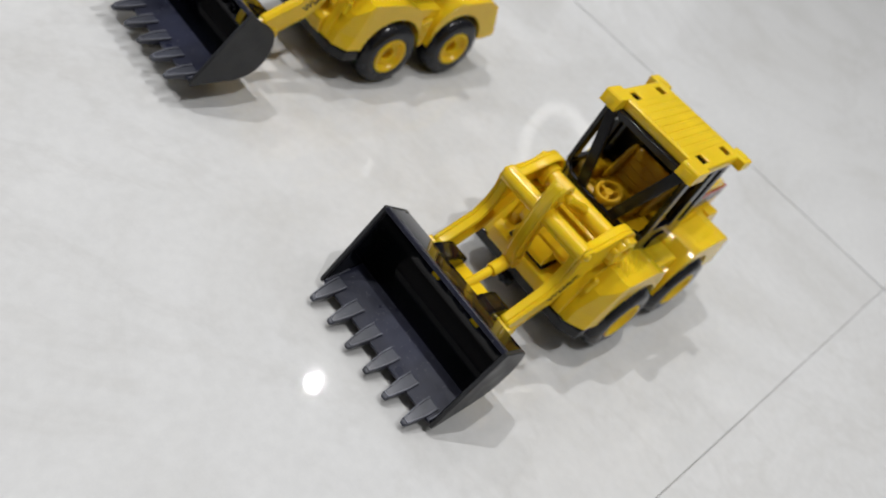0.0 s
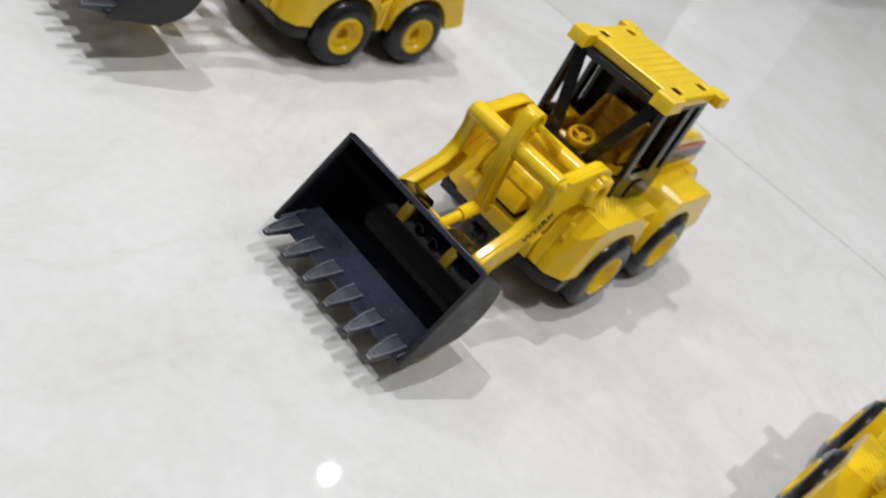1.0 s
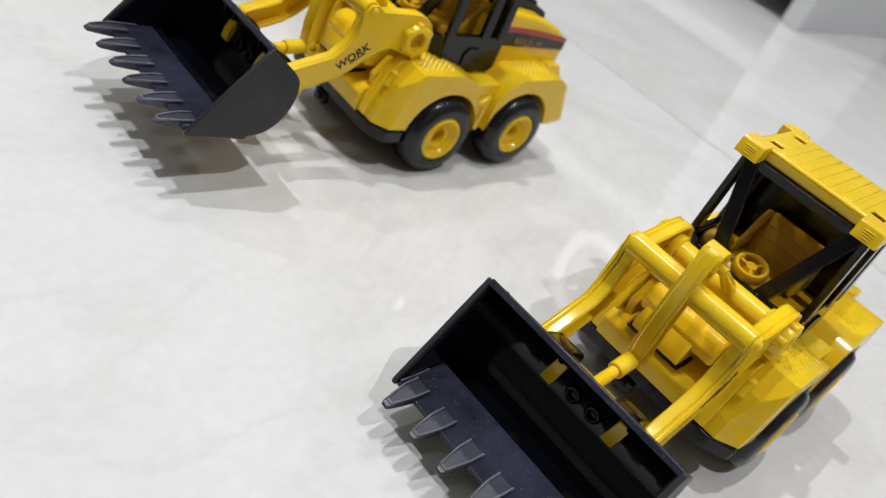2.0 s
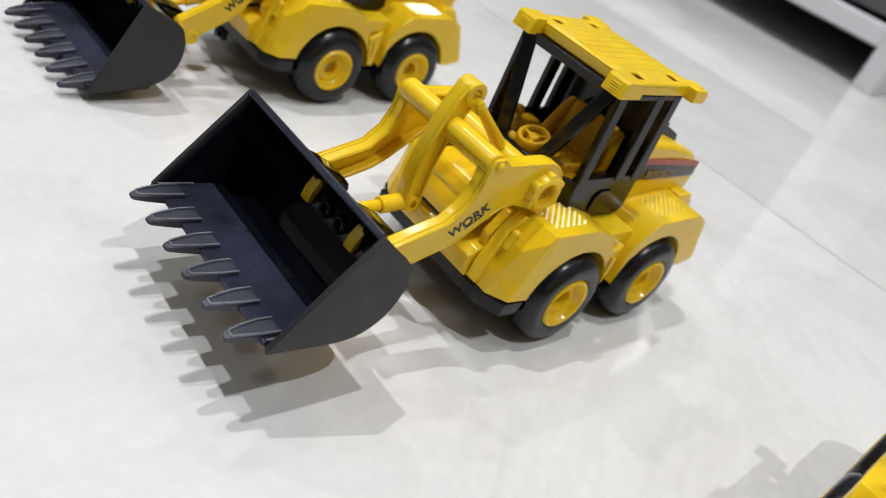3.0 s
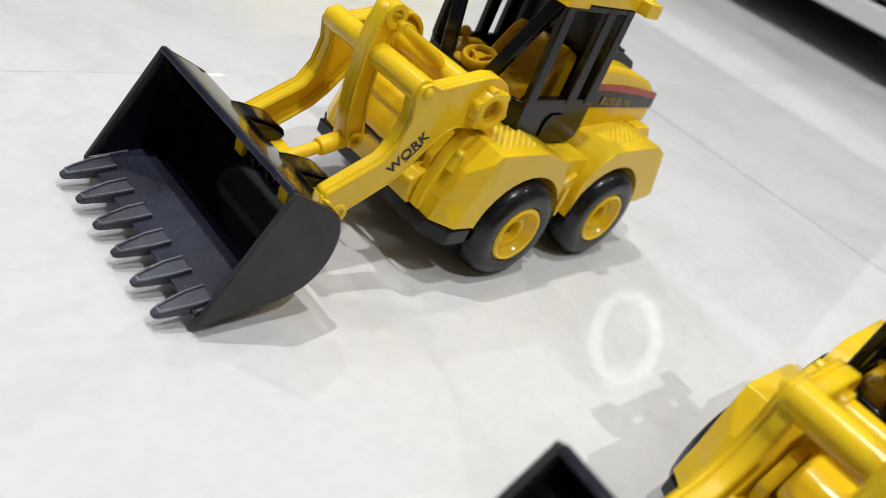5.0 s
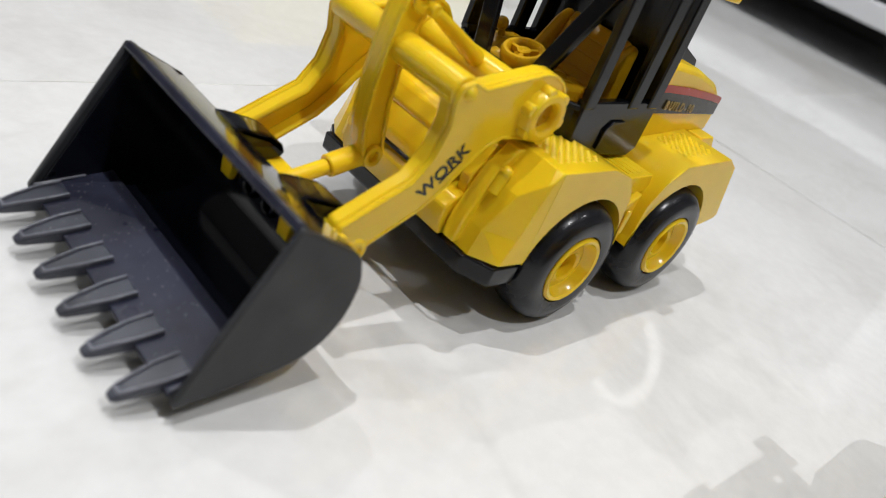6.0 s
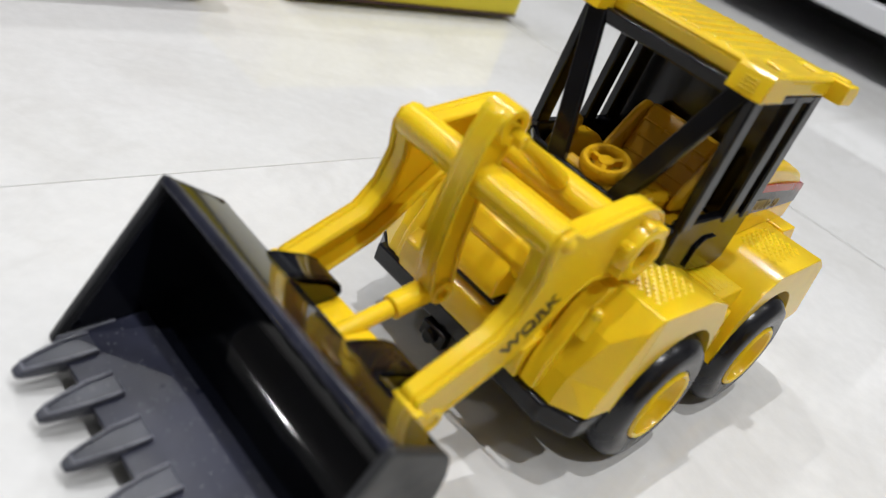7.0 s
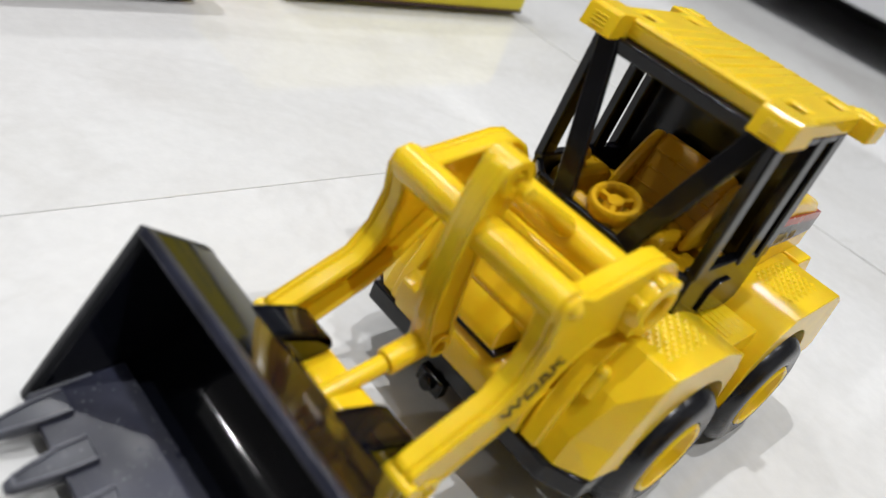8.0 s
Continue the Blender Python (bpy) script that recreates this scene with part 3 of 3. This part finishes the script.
def tilt_cylinder(bm):
    a, b = (94.2 - PIVOT[0], 3.4, 71.4 - PIVOT[1]), (75.0 - PIVOT[0], 3.4, 60.8 - PIVOT[1])
    add_rod(bm, a, b, 1.5, 2.4, 16)
    add_rod(bm, (a[0], 1.0, a[2]), (a[0], 4.4, a[2]), 1.7, sides=16)


def push_rod(bm):
    a, m, b = Vector((96.6 - PIVOT[0], -1, 32.4 - PIVOT[1])), Vector((107 - PIVOT[0], -1, 29.2 - PIVOT[1])), Vector((124 - PIVOT[0], -1, 24.5 - PIVOT[1]))
    add_rod(bm, a, m, 2.9, sides=16)
    add_rod(bm, m, b, 2.0, sides=16)


def coupler_bar(bm):
    add_prism(bm, rel([(112, 22), (112, 25.4), (113.4, 26.6), (120.5, 26.6), (121.5, 22)]), -16.0, 16.0)


# the bucket, its side view in the same frame as the arms
BK = [(141.3, 41.8), (128.2, 35.2), (125.0, 30.2), (124.2, 24.6), (125.6, 17.6), (129.8, 11.5), (136.2, 8.1), (145.5, 6.4), (159.0, 4.3)]


def smooth_line(pts, k):
    """A rounded line through the points, k steps each; the straight ends stay straight."""
    res = [pts[0]]
    for i in range(1, len(pts) - 2):
        p = [Vector(pts[j]) for j in (i - 1, i, i + 1, i + 2)]
        for n in range(k):
            t = n / k
            v = 0.5 * (2 * p[1] + (p[2] - p[0]) * t + (2 * p[0] - 5 * p[1] + 4 * p[2] - p[3]) * t * t + (3 * p[1] - 3 * p[2] + p[3] - p[0]) * t ** 3)
            res.append((v.x, v.y))
    return res + [pts[-2], pts[-1]]


def bucket_shell(bm):
    pts = rel(smooth_line(BK, 5))
    th = 1.5
    inner = []
    for i, (x, z) in enumerate(pts):
        p, q = pts[max(i - 1, 0)], pts[min(i + 1, len(pts) - 1)]
        dx, dz = q[0] - p[0], q[1] - p[1]
        k = math.hypot(dx, dz)
        inner.append((x - dz / k * th, z + dx / k * th))
    n = len(pts)
    rows = []
    for y in (-36.0, 36.0):
        rows.append([bm.verts.new((x, y, z)) for x, z in pts] + [bm.verts.new((x, y, z)) for x, z in inner[::-1]])
    a, b = rows
    m = 2 * n
    for i in range(m):
        bm.faces.new((a[i], a[(i + 1) % m], b[(i + 1) % m], b[i]))
    for r in rows:
        for i in range(n - 1):
            bm.faces.new((r[i], r[i + 1], r[m - 2 - i], r[m - 1 - i]))


def bucket_side(s):
    def build(bm):
        a, b = sorted((35.6 * s, 37.4 * s))
        out = [(BK[0][0] + 0.9, BK[0][1] + 0.6)] + [(x - 0.4, z - 0.3) for x, z in smooth_line(BK, 4)[1:-1]] + [(BK[-1][0] + 0.8, BK[-1][1] - 0.2), (BK[-1][0] + 1.0, BK[-1][1] + 1.6)]
        add_prism(bm, rel(out), a, b)
    return build


def side_liner(s):
    def build(bm):
        a, b = sorted((35.0 * s, 35.8 * s))
        out = [(BK[0][0] - 0.6, BK[0][1] - 1.0)] + [(x + 0.4, z + 0.4) for x, z in smooth_line(BK, 4)[1:-1]] + [(BK[-1][0] - 0.6, BK[-1][1] + 1.0)]
        add_prism(bm, rel(out), a, b)
    return build


def lip_plate(bm):
    add_prism(bm, rel([(141.5, 9.4), (141.5, 8.2), (160.0, 5.2), (160.0, 6.4)]), -34.9, 34.9)


def bucket_rim(bm):
    add_bar(bm, (141.6 - PIVOT[0], -36, 41.4 - PIVOT[1]), (141.6 - PIVOT[0], 36, 41.4 - PIVOT[1]), 2.6, 2.2, (1, 0, 0.6))


def tooth(y):
    """A spoon-shaped tooth, blunt at the tip."""
    def build(bm):
        x0, z0 = 154.0 - PIVOT[0], 7.7 - PIVOT[1]
        v = []
        for dx, dz, w, up, dn in ((0, 0, 3.0, 0.4, 0.6), (5.3, -0.9, 2.9, 0.5, 2.6), (10.6, -1.9, 2.1, 0.4, 2.0), (13.6, -2.6, 1.6, 0.3, 1.5), (14.8, -3.0, 1.1, 0.0, 0.9)):
            v.append([bm.verts.new((x0 + dx, y + a * w, z0 + dz + b)) for a, b in ((-0.9, -dn), (0.9, -dn), (1, up), (-1, up))])
        for r, q in zip(v, v[1:]):
            for i in range(4):
                bm.faces.new((r[i], r[(i + 1) % 4], q[(i + 1) % 4], q[i]))
        bm.faces.new(v[0][::-1])
        bm.faces.new(v[-1])
    return build


def tooth_ridge(y):
    """The raised U-shaped edge on top of a tooth."""
    def build(bm):
        z = -PIVOT[1]
        path = [(154.3, 2.7, 8.7), (159.4, 2.6, 7.9), (164.2, 1.8, 6.9), (167.4, 1.1, 6.0)]
        for s in (-1, 1):
            for (xa, ya, za), (xb, yb, zb) in zip(path, path[1:]):
                add_bar(bm, (xa - PIVOT[0], y + ya * s, za + z - 0.3), (xb - PIVOT[0], y + yb * s, zb + z - 0.3), 0.55, 0.75, (0, 1, 0))
        add_bar(bm, (167.3 - PIVOT[0], y - 1.2, 5.6 + z), (167.3 - PIVOT[0], y + 1.2, 5.6 + z), 0.6, 0.7, (1, 0, 0))
    return build


def lip_corner(s):
    """The rubbed strip where the lip meets a side plate."""
    def build(bm):
        add_bar(bm, (148 - PIVOT[0], 34.6 * s, 8.6 - PIVOT[1]), (159.6 - PIVOT[0], 34.6 * s, 7.0 - PIVOT[1]), 0.5, 0.5, (0, 1, 0))
    return build


def bucket_ear(s):
    """The dark bracket on the back of the bucket that takes an arm's end."""
    def build(bm):
        for y in (9.0, 16.4):
            a, b = sorted((y * s, (y + 2.0) * s))
            add_prism(bm, rel([(129.4, 35.6), (126, 35.0), (118.0, 32.6), (114.6, 30.6), (113.6, 28.4), (114.6, 27.2), (126, 25)]), a, b)
        a, b = sorted((9.0 * s, 18.4 * s))
        add_prism(bm, rel([(129.4, 35.6), (126, 35.0), (118.0, 32.6), (114.6, 30.6), (113.6, 28.4), (115.2, 28.6), (118.6, 31.0), (126.2, 33.4)]), a, b)
    return build


def ear_pin(s):
    def build(bm):
        a, b = sorted((16 * s, 25.6 * s))
        add_rod(bm, (120.6 - PIVOT[0], a, 27.4 - PIVOT[1]), (120.6 - PIVOT[0], b, 27.4 - PIVOT[1]), 1.8, sides=16)
    return build


def bucket_hook(s):
    """Yellow tongues that come through slots in the bucket's back."""
    def build(bm):
        y = 12.5 * s + 2.5
        add_prism(bm, rel([(124.2, 31.0), (127.6, 31.0), (128.2, 26.5), (127.2, 22.0), (124.2, 22.0)]), [y - 1.3, y - 1.3, y - 2.0, y - 3.0, y - 3.0], [y + 2.8, y + 2.8, y + 2.4, y + 1.2, y + 1.2])
    return build


def back_boss(y):
    """A round moulded ring on the inside of the bucket's back."""
    def build(bm):
        add_lathe(bm, [(1.3, 0.0), (1.3, 1.4), (1.7, 1.9), (2.4, 1.8), (2.9, 1.0), (3.0, 0.0)], 20)
        bmesh.ops.rotate(bm, verts=bm.verts, cent=(0, 0, 0), matrix=Matrix.Rotation(radians(-90), 3, "Z"))
        bmesh.ops.translate(bm, verts=bm.verts, vec=(125.4 - PIVOT[0], y, 25.2 - PIVOT[1]))
    return build


def heel(bm):
    add_prism(bm, rel([(133, 8.2), (147, 5.8), (146, 4.2), (135, 5.0)]), -35, 35)


def scuff(bm):
    add_box(bm, 0, 6.5, 37.4, 37.75, -0.5, 0.3)


def written(text, size, thick, gap, key, mat, parent, at, label):
    """Raised print, turned into a mesh."""
    if key in MADE:
        ob = MADE[key].copy()
        scene.collection.objects.link(ob)
    else:
        cu = bpy.data.curves.new(key, "FONT")
        cu.body, cu.size, cu.extrude, cu.align_x, cu.align_y = text, size * UNIT, thick * UNIT, "CENTER", "CENTER"
        cu.space_character, cu.offset = gap, 0.024 * size * UNIT
        tmp = new("print_tmp", cu)
        bpy.context.view_layer.update()
        me = bpy.data.meshes.new_from_object(tmp.evaluated_get(bpy.context.evaluated_depsgraph_get()))
        bpy.data.objects.remove(tmp)
        me.materials.clear()
        me.materials.append(mat)
        ob = MADE[key] = new("lettering", me)
        ob["label"] = label
    ob.parent = parent
    ob.matrix_basis = at
    return ob


def loader(x, y, turn, lift, tilt, label):
    thing = tagged(new("toy_wheel_loader"), label, "toy loader", "row of toy loaders")
    thing.matrix_world = pose(x * UNIT, y * UNIT, 0, 0, 0, turn)
    body = part("body", "hull", hull, YELLOW, thing)
    part("chassis", "chassis", chassis, BLACK, thing, "dark grey plastic chassis")
    part("front_hook", "underplate", underplate, BLACK, thing, "dark plastic tow hook")
    part("nose_plate", "nose", nose, YELLOW, body)
    part("nose_box", "nose_box", nose_box, YELLOW, body)
    part("nose_slab", "nose_slab", nose_slab, YELLOW, body, "", 1.2)
    part("slot", "slit", slit, BLACK, body, "thin dark slot")
    for s in (1, -0.91):
        part("nose_block", ("nose_block", s), nose_block(s), YELLOW, body)
        part("front_fender", ("ff", s), front_fender(s), YELLOW, thing, bevel=0.9)
        part("rear_fender", ("rf", s), rear_fender(s), YELLOW, thing, bevel=0.9)
        part("fender_wedge", ("fw", s), fender_wedge(s), YELLOW, thing, bevel=0.35, smooth=False)
        part("fender_cheek", ("fc", s), fender_cheek(s), YELLOW, thing)
        part("boss", ("cb", s), cheek_boss(s), YELLOW, thing, "", 0)
        part("strut", ("strut", s), wheel_strut(s), YELLOW, thing)
        tread = part("step", ("step", s), step(s), YELLOW, thing, bevel=0.4)
        for i in range(6):
            part("ridge", ("step_ridge", s, i), step_ridge(s, i), YELLOW, tread, "", 0.2)
        part("tread_pad", ("padf", s), tread_pad(50.5, 68, 48.66, 0.0135, s), YELLOW, thing, "raised diamond tread", 0)
        part("tread_pad", ("padr", s), tread_pad(-14, 4, 47.35, -0.037, s), YELLOW, thing, "raised diamond tread", 0)
        for wx in (REACH, 0.0):
            flip = pose(wx * UNIT, 34 * s * UNIT, HUB_Z * UNIT, 0, 0, 0 if s > 0 else 180)
            wheel = part("wheel", "tyre", tyre, TYRE, thing, "black plastic tyre", 0, flip)
            part("rim", "rim", rim, YELLOW, wheel, "yellow plastic rim", 0)
            part("axle_pin", "axle", axle_pin, YELLOW_SHADED, wheel, "", 0)
    part("tail", "tail", tail_block, YELLOW, thing)
    hood = part("engine_hood", "hood", engine_hood, YELLOW, thing, bevel=2.0)
    part("hood_cover", "hood_cover", hood_cover, BLACK, hood, "black plastic hood cover")
    part("exhaust", "exhaust", exhaust, BLACK, hood, "black plastic exhaust", 0.3)
    for s in (1, -1):
        part("dark_band", ("band", s), hood_band(54.5, 61.4, s), INK, hood, "dark printed band", 0)
        part("red_stripe", ("stripe", s), hood_band(61.5, 63.8, s, 0.2, 1.0), RED, hood, "red printed stripe", 0)
    written("BUILD-80", 4.0, 0.15, 1.4, "build", GOLD, hood, Matrix.Translation((-5.5 * UNIT, 20.2 * UNIT, 56.0 * UNIT)) @ pose(0, 0, 0, 90, 0, 183.5) @ pose(0, 0, 0, 0, 0, -6), "gold printed lettering")
    # cab
    cab = part("cab_frame", "head_rail", head_rail, BLACK, thing, "black plastic cab frame")
    part("sill", "sill", cab_sill, BLACK, cab)
    part("rear_wall", "rear_wall", rear_wall, BLACK, cab)
    for s in (1, -1):
        part("brace", ("brace", s), brace(s), BLACK, cab)
        part("pillar", ("p1", s), pillar(50.7, 58, 50.7, 92.1, s, 4.8), BLACK, cab)
        part("pillar", ("p2", s), pillar(29.6, 58, 29.6, 92.1, s, 5.2), BLACK, cab)
        part("pillar", ("p3", s), pillar(19.6, 58, 19.6, 92.1, s, 4.8), BLACK, cab)
        door = part("door_panel", ("door", s), door_panel(s), BLACK, cab)
        part("door_handle", ("handle", s), door_handle(s), BLACK, door, "", 0.2)
    # cab inside: the shade under the roof is put into this yellow
    part("cab_floor", "cab_floor", cab_floor, YELLOW_SHADED, thing)
    part("dashboard", "dash", dash, YELLOW_SHADED, thing)
    seat = part("seat", "seat_back", seat_back, YELLOW_SHADED, thing, "ribbed yellow plastic seat", 1.2)
    part("cushion", "cushion", seat_cushion, YELLOW_SHADED, seat, bevel=1.2)
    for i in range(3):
        part("rib", ("seat_rib", i), seat_rib(i), YELLOW_SHADED, seat, "", 0.15)
    part("console", "console", console, YELLOW_SHADED, thing, bevel=1.5)
    part("lever", "lever", lever, YELLOW_SHADED, thing, "", 0)
    wheel = part("steering_wheel", "steering", steering_wheel, YELLOW_SHADED, thing, "", 0)
    part("steering_column", "column", steering_column, YELLOW_SHADED, wheel, "", 0)
    roof = part("roof", "roof", roof_plate, YELLOW, thing, "yellow plastic roof with square holes", 0.8)
    for k in range(4):
        part("edge_strip", ("roof_edge", k), roof_edge(k), YELLOW, roof, "", 0.7)
    for i, ry in enumerate((-14, -10, -6, -2, 2, 6, 10, 14)):
        part("ridge", ("ridge", i), roof_rib(ry), YELLOW, roof, "", 0.4)
    for s in (1, -1):
        part("front_lug", ("fl", s), front_lug(s), YELLOW, roof, "", 0.7)
        part("rear_lug", ("rl", s), rear_lug(s), YELLOW, roof, "", 0.7)
    # arms and bucket swing about the pivot
    swing = pose(PIVOT[0] * UNIT, 0, PIVOT[1] * UNIT, 0, -lift, 0)
    pin = Vector(((121.0 - PIVOT[0]) * UNIT, 0, (27.4 - PIVOT[1]) * UNIT))
    dump = swing @ Matrix.Translation(pin) @ pose(0, 0, 0, 0, -tilt, 0) @ Matrix.Translation(-pin)
    for s in (1, -1):
        arm = part("lift_arm", ("arm", s), lift_arm(s), YELLOW, thing, "", 0.7, swing)
        part("edge_rim", ("rim_edge", s), arm_rim(s), YELLOW, arm, "", 0.25)
        part("flange", ("flange", s), arm_flange(s), YELLOW, arm, "", 0.7)
        part("pivot_boss", ("boss", s), pivot_boss(s), YELLOW, arm, "", 0.3)
        for k in range(6):
            part("boss_lobe", ("lobe", s, k), boss_lobe(s, k), YELLOW, arm, "", 0.3)
        part("end_eye", ("arm_end", s), arm_end(s), YELLOW, arm, "", 0.2)
        part("end_pin", ("arm_core", s), arm_end_core(s), YELLOW_SHADED, arm, "", 0)
        part("pivot_pin", ("core", s), pivot_core(s), YELLOW_SHADED, arm, "", 0)
        part("bar_end", ("ball", s), bar_ball(s), YELLOW, arm, "", 0)
        if s > 0:
            at = Matrix.Translation(((96.0 - PIVOT[0]) * UNIT, 24.05 * UNIT, (42.6 - PIVOT[1]) * UNIT)) @ pose(0, 0, 0, 90, 0, 180) @ pose(0, 0, 0, 0, 0, 51)
            written("WORK", 4.9, 0.12, 1.04, "work", INK, arm, at, "dark printed lettering")
            part("underline", "underline", lambda bm: add_bar(bm, (25.2, 24.05, -17.8), (20.6, 24.05, -12.1), 0.3, 0.35), INK, arm, "", 0)
    part("cross_bar", "bar_front", bar_front, YELLOW, thing, "", 0.5, swing)
    rear = part("cross_bar", "bar_rear", bar_rear, YELLOW, thing, "", 0.5, swing)
    for yy in (-18.5, 18.5):
        part("clamp", ("clamp", yy), bar_clamp(yy), YELLOW, rear, "", 0.5)
    link = part("tilt_link", "tilt_link", tilt_link, YELLOW, thing, "", 1.0, swing)
    for yy in (-3.4, 1.4):
        part("edge_rim", ("link_rim", yy), link_rim(yy), YELLOW, link, "", 0.2)
    part("upper_eye", "eye_up", link_eye(96.4, 73.7, 4.0), YELLOW, link, "", 0.3)
    part("lower_eye", "eye_low", link_eye(96.1, 33.0, 2.9), YELLOW, link, "", 0.3)
    part("tilt_cylinder", "tilt_cylinder", tilt_cylinder, YELLOW, thing, "", 0.3, swing)
    part("push_rod", "push_rod", push_rod, YELLOW, thing, "", 0.4, swing)
    part("coupler_bar", "coupler", coupler_bar, YELLOW, thing, "", 0.6, swing)
    bucket = part("bucket", "bucket", bucket_shell, BUCKET, thing, "glossy black plastic bucket", 0.4, dump)
    part("lip_plate", "lip", lip_plate, LIP, bucket, "dusty scratched black plastic lip", 0.2)
    part("top_rim", "rim_top", bucket_rim, LIP, bucket, "", 0.5)
    part("heel", "heel", heel, SIDE, bucket, "", 0.4)
    for s in (1, -1):
        part("side_plate", ("bside", s), bucket_side(s), SIDE, bucket, "matt dark grey side plate", 0.5)
        part("side_liner", ("liner", s), side_liner(s), BUCKET, bucket, "glossy black inner face", 0.2)
        part("lip_corner", ("lipc", s), lip_corner(s), WORN, bucket, "rubbed grey edge", 0.2)
        part("ear", ("ear", s), bucket_ear(s), BUCKET, bucket, "", 0.4)
        part("pin", ("pin", s), ear_pin(s), YELLOW, bucket, "yellow plastic pin", 0.3)
        part("hook", ("hook", s), bucket_hook(s), YELLOW, bucket, "yellow plastic tongue through the bucket", 0.3)
    for yy in (-1.5, 6.5):
        part("inner_boss", ("back_boss", yy), back_boss(yy), BUCKET, bucket, "", 0.2)
    for i in range(6):
        ty = -30.3 + i * 12.1
        t = part("tooth", ("tooth", i), tooth(ty), TOOTH, bucket, "dusty scratched black plastic tooth", 0.35)
        part("tooth_edge", ("ridge_t", i), tooth_ridge(ty), WORN, t, "rubbed grey edge", 0.2)
    return thing


loader(0, 0, 0, 0, 0, "yellow toy wheel loader, black bucket lowered onto the tiles")
loader(9.5, 169.0, -2.1, 12.2, 0.1, "yellow toy wheel loader with its black bucket raised highest")
loader(2.3, 343.9, 0.6, 3.3, 3.5, "yellow toy wheel loader, black bucket slightly raised off the tiles")
loader(5.7, 528.8, -0.1, 0.7, -2.3, "yellow toy wheel loader, black bucket low, beside the tile corner")

# ---- packs lying behind the row ----
PACK_YELLOW = painted("yellow_carton", (0.72, 0.60, 0.02), 0.45)
PACK_DARK = painted("dark_maroon_carton", (0.05, 0.012, 0.014), 0.35)
PACK_RED = painted("orange_red_carton", (0.45, 0.10, 0.04), 0.4)
PACK_WHITE = painted("white_label", (0.62, 0.62, 0.60), 0.5)
PACK_GREY = painted("grey_print", (0.46, 0.39, 0.06), 0.5)


def pack(name, x0, y0, turn, length, depth, height, mat, label, category):
    bm = bmesh.new()
    add_box(bm, 0, length, -depth, 0, 0.002, height)
    thing = tagged(to_object(name, bm, mat, bevel=0.003), label, category)
    thing.matrix_world = pose(x0, y0, 0, 0, 0, turn)
    return thing


yellow_pack = pack("yellow_pack", -0.172, -0.199, 1, 0.153, 0.10, 0.04, PACK_YELLOW, "bright yellow carton pack lying on the tiles", "box")
# a dark strip stands for the shadow at the pack's foot
bm = bmesh.new()
add_box(bm, 0.002, 0.150, 0.0, 0.0005, 0.003, 0.0042)
to_object("shade_strip", bm, PACK_DARK, yellow_pack, "thin dark strip drawn for the shadow under the pack")
bm = bmesh.new()
add_box(bm, -0.0012, 0.0, -0.09, -0.004, 0.004, 0.036)
to_object("end_label", bm, PACK_WHITE, yellow_pack, "white paper end label")
for i, (a, b, z) in enumerate(((0.055, 0.075, 0.014), (0.078, 0.086, 0.014), (0.09, 0.105, 0.014))):
    bm = bmesh.new()
    add_box(bm, a, b, 0.0, 0.0008, z, z + 0.006)
    to_object("print_bar", bm, PACK_GREY, yellow_pack, "faded grey print")
dark_pack = pack("dark_pack", 0.020, -0.1870, 2, 0.17, 0.10, 0.045, PACK_DARK, "dark maroon carton pack lying on the tiles", "box")
bm = bmesh.new()
add_box(bm, -0.0012, 0.0, -0.09, -0.004, 0.004, 0.042)
to_object("end_label", bm, PACK_RED, dark_pack, "orange red printed end")

# ---- floor tiles ----
JOINT_X, JOINT_Y = 0.0012, 0.0002


def tile_mesh():
    bm = bmesh.new()
    h, k, e = (TILE_SIZE - JOINT_X) / 2, (TILE_SIZE - JOINT_Y) / 2, 0.0002
    low = [bm.verts.new((sx * h, sy * k, -0.008)) for sx, sy in ((-1, -1), (1, -1), (1, 1), (-1, 1))]
    mid = [bm.verts.new((sx * h, sy * k, -e)) for sx, sy in ((-1, -1), (1, -1), (1, 1), (-1, 1))]
    top = [bm.verts.new((sx * (h - e), sy * (k - e), 0)) for sx, sy in ((-1, -1), (1, -1), (1, 1), (-1, 1))]
    bm.faces.new(top)
    for a, b in ((low, mid), (mid, top)):
        for i in range(4):
            bm.faces.new((a[i], a[(i + 1) % 4], b[(i + 1) % 4], b[i]))
    bm.faces.new(low[::-1])
    me = bpy.data.meshes.new("floor_tile")
    bm.to_mesh(me)
    bm.free()
    me.materials.append(TILE)
    return me


tile_data = tile_mesh()
for i in range(-9, 4):
    for j in range(-6, 5):
        cx, cy = TX + (i + 0.5) * TILE_SIZE, TY + (j + 0.5) * TILE_SIZE
        ob = new("floor_tile", tile_data)
        ob.parent = floor
        ob.location = (cx, cy, 0)
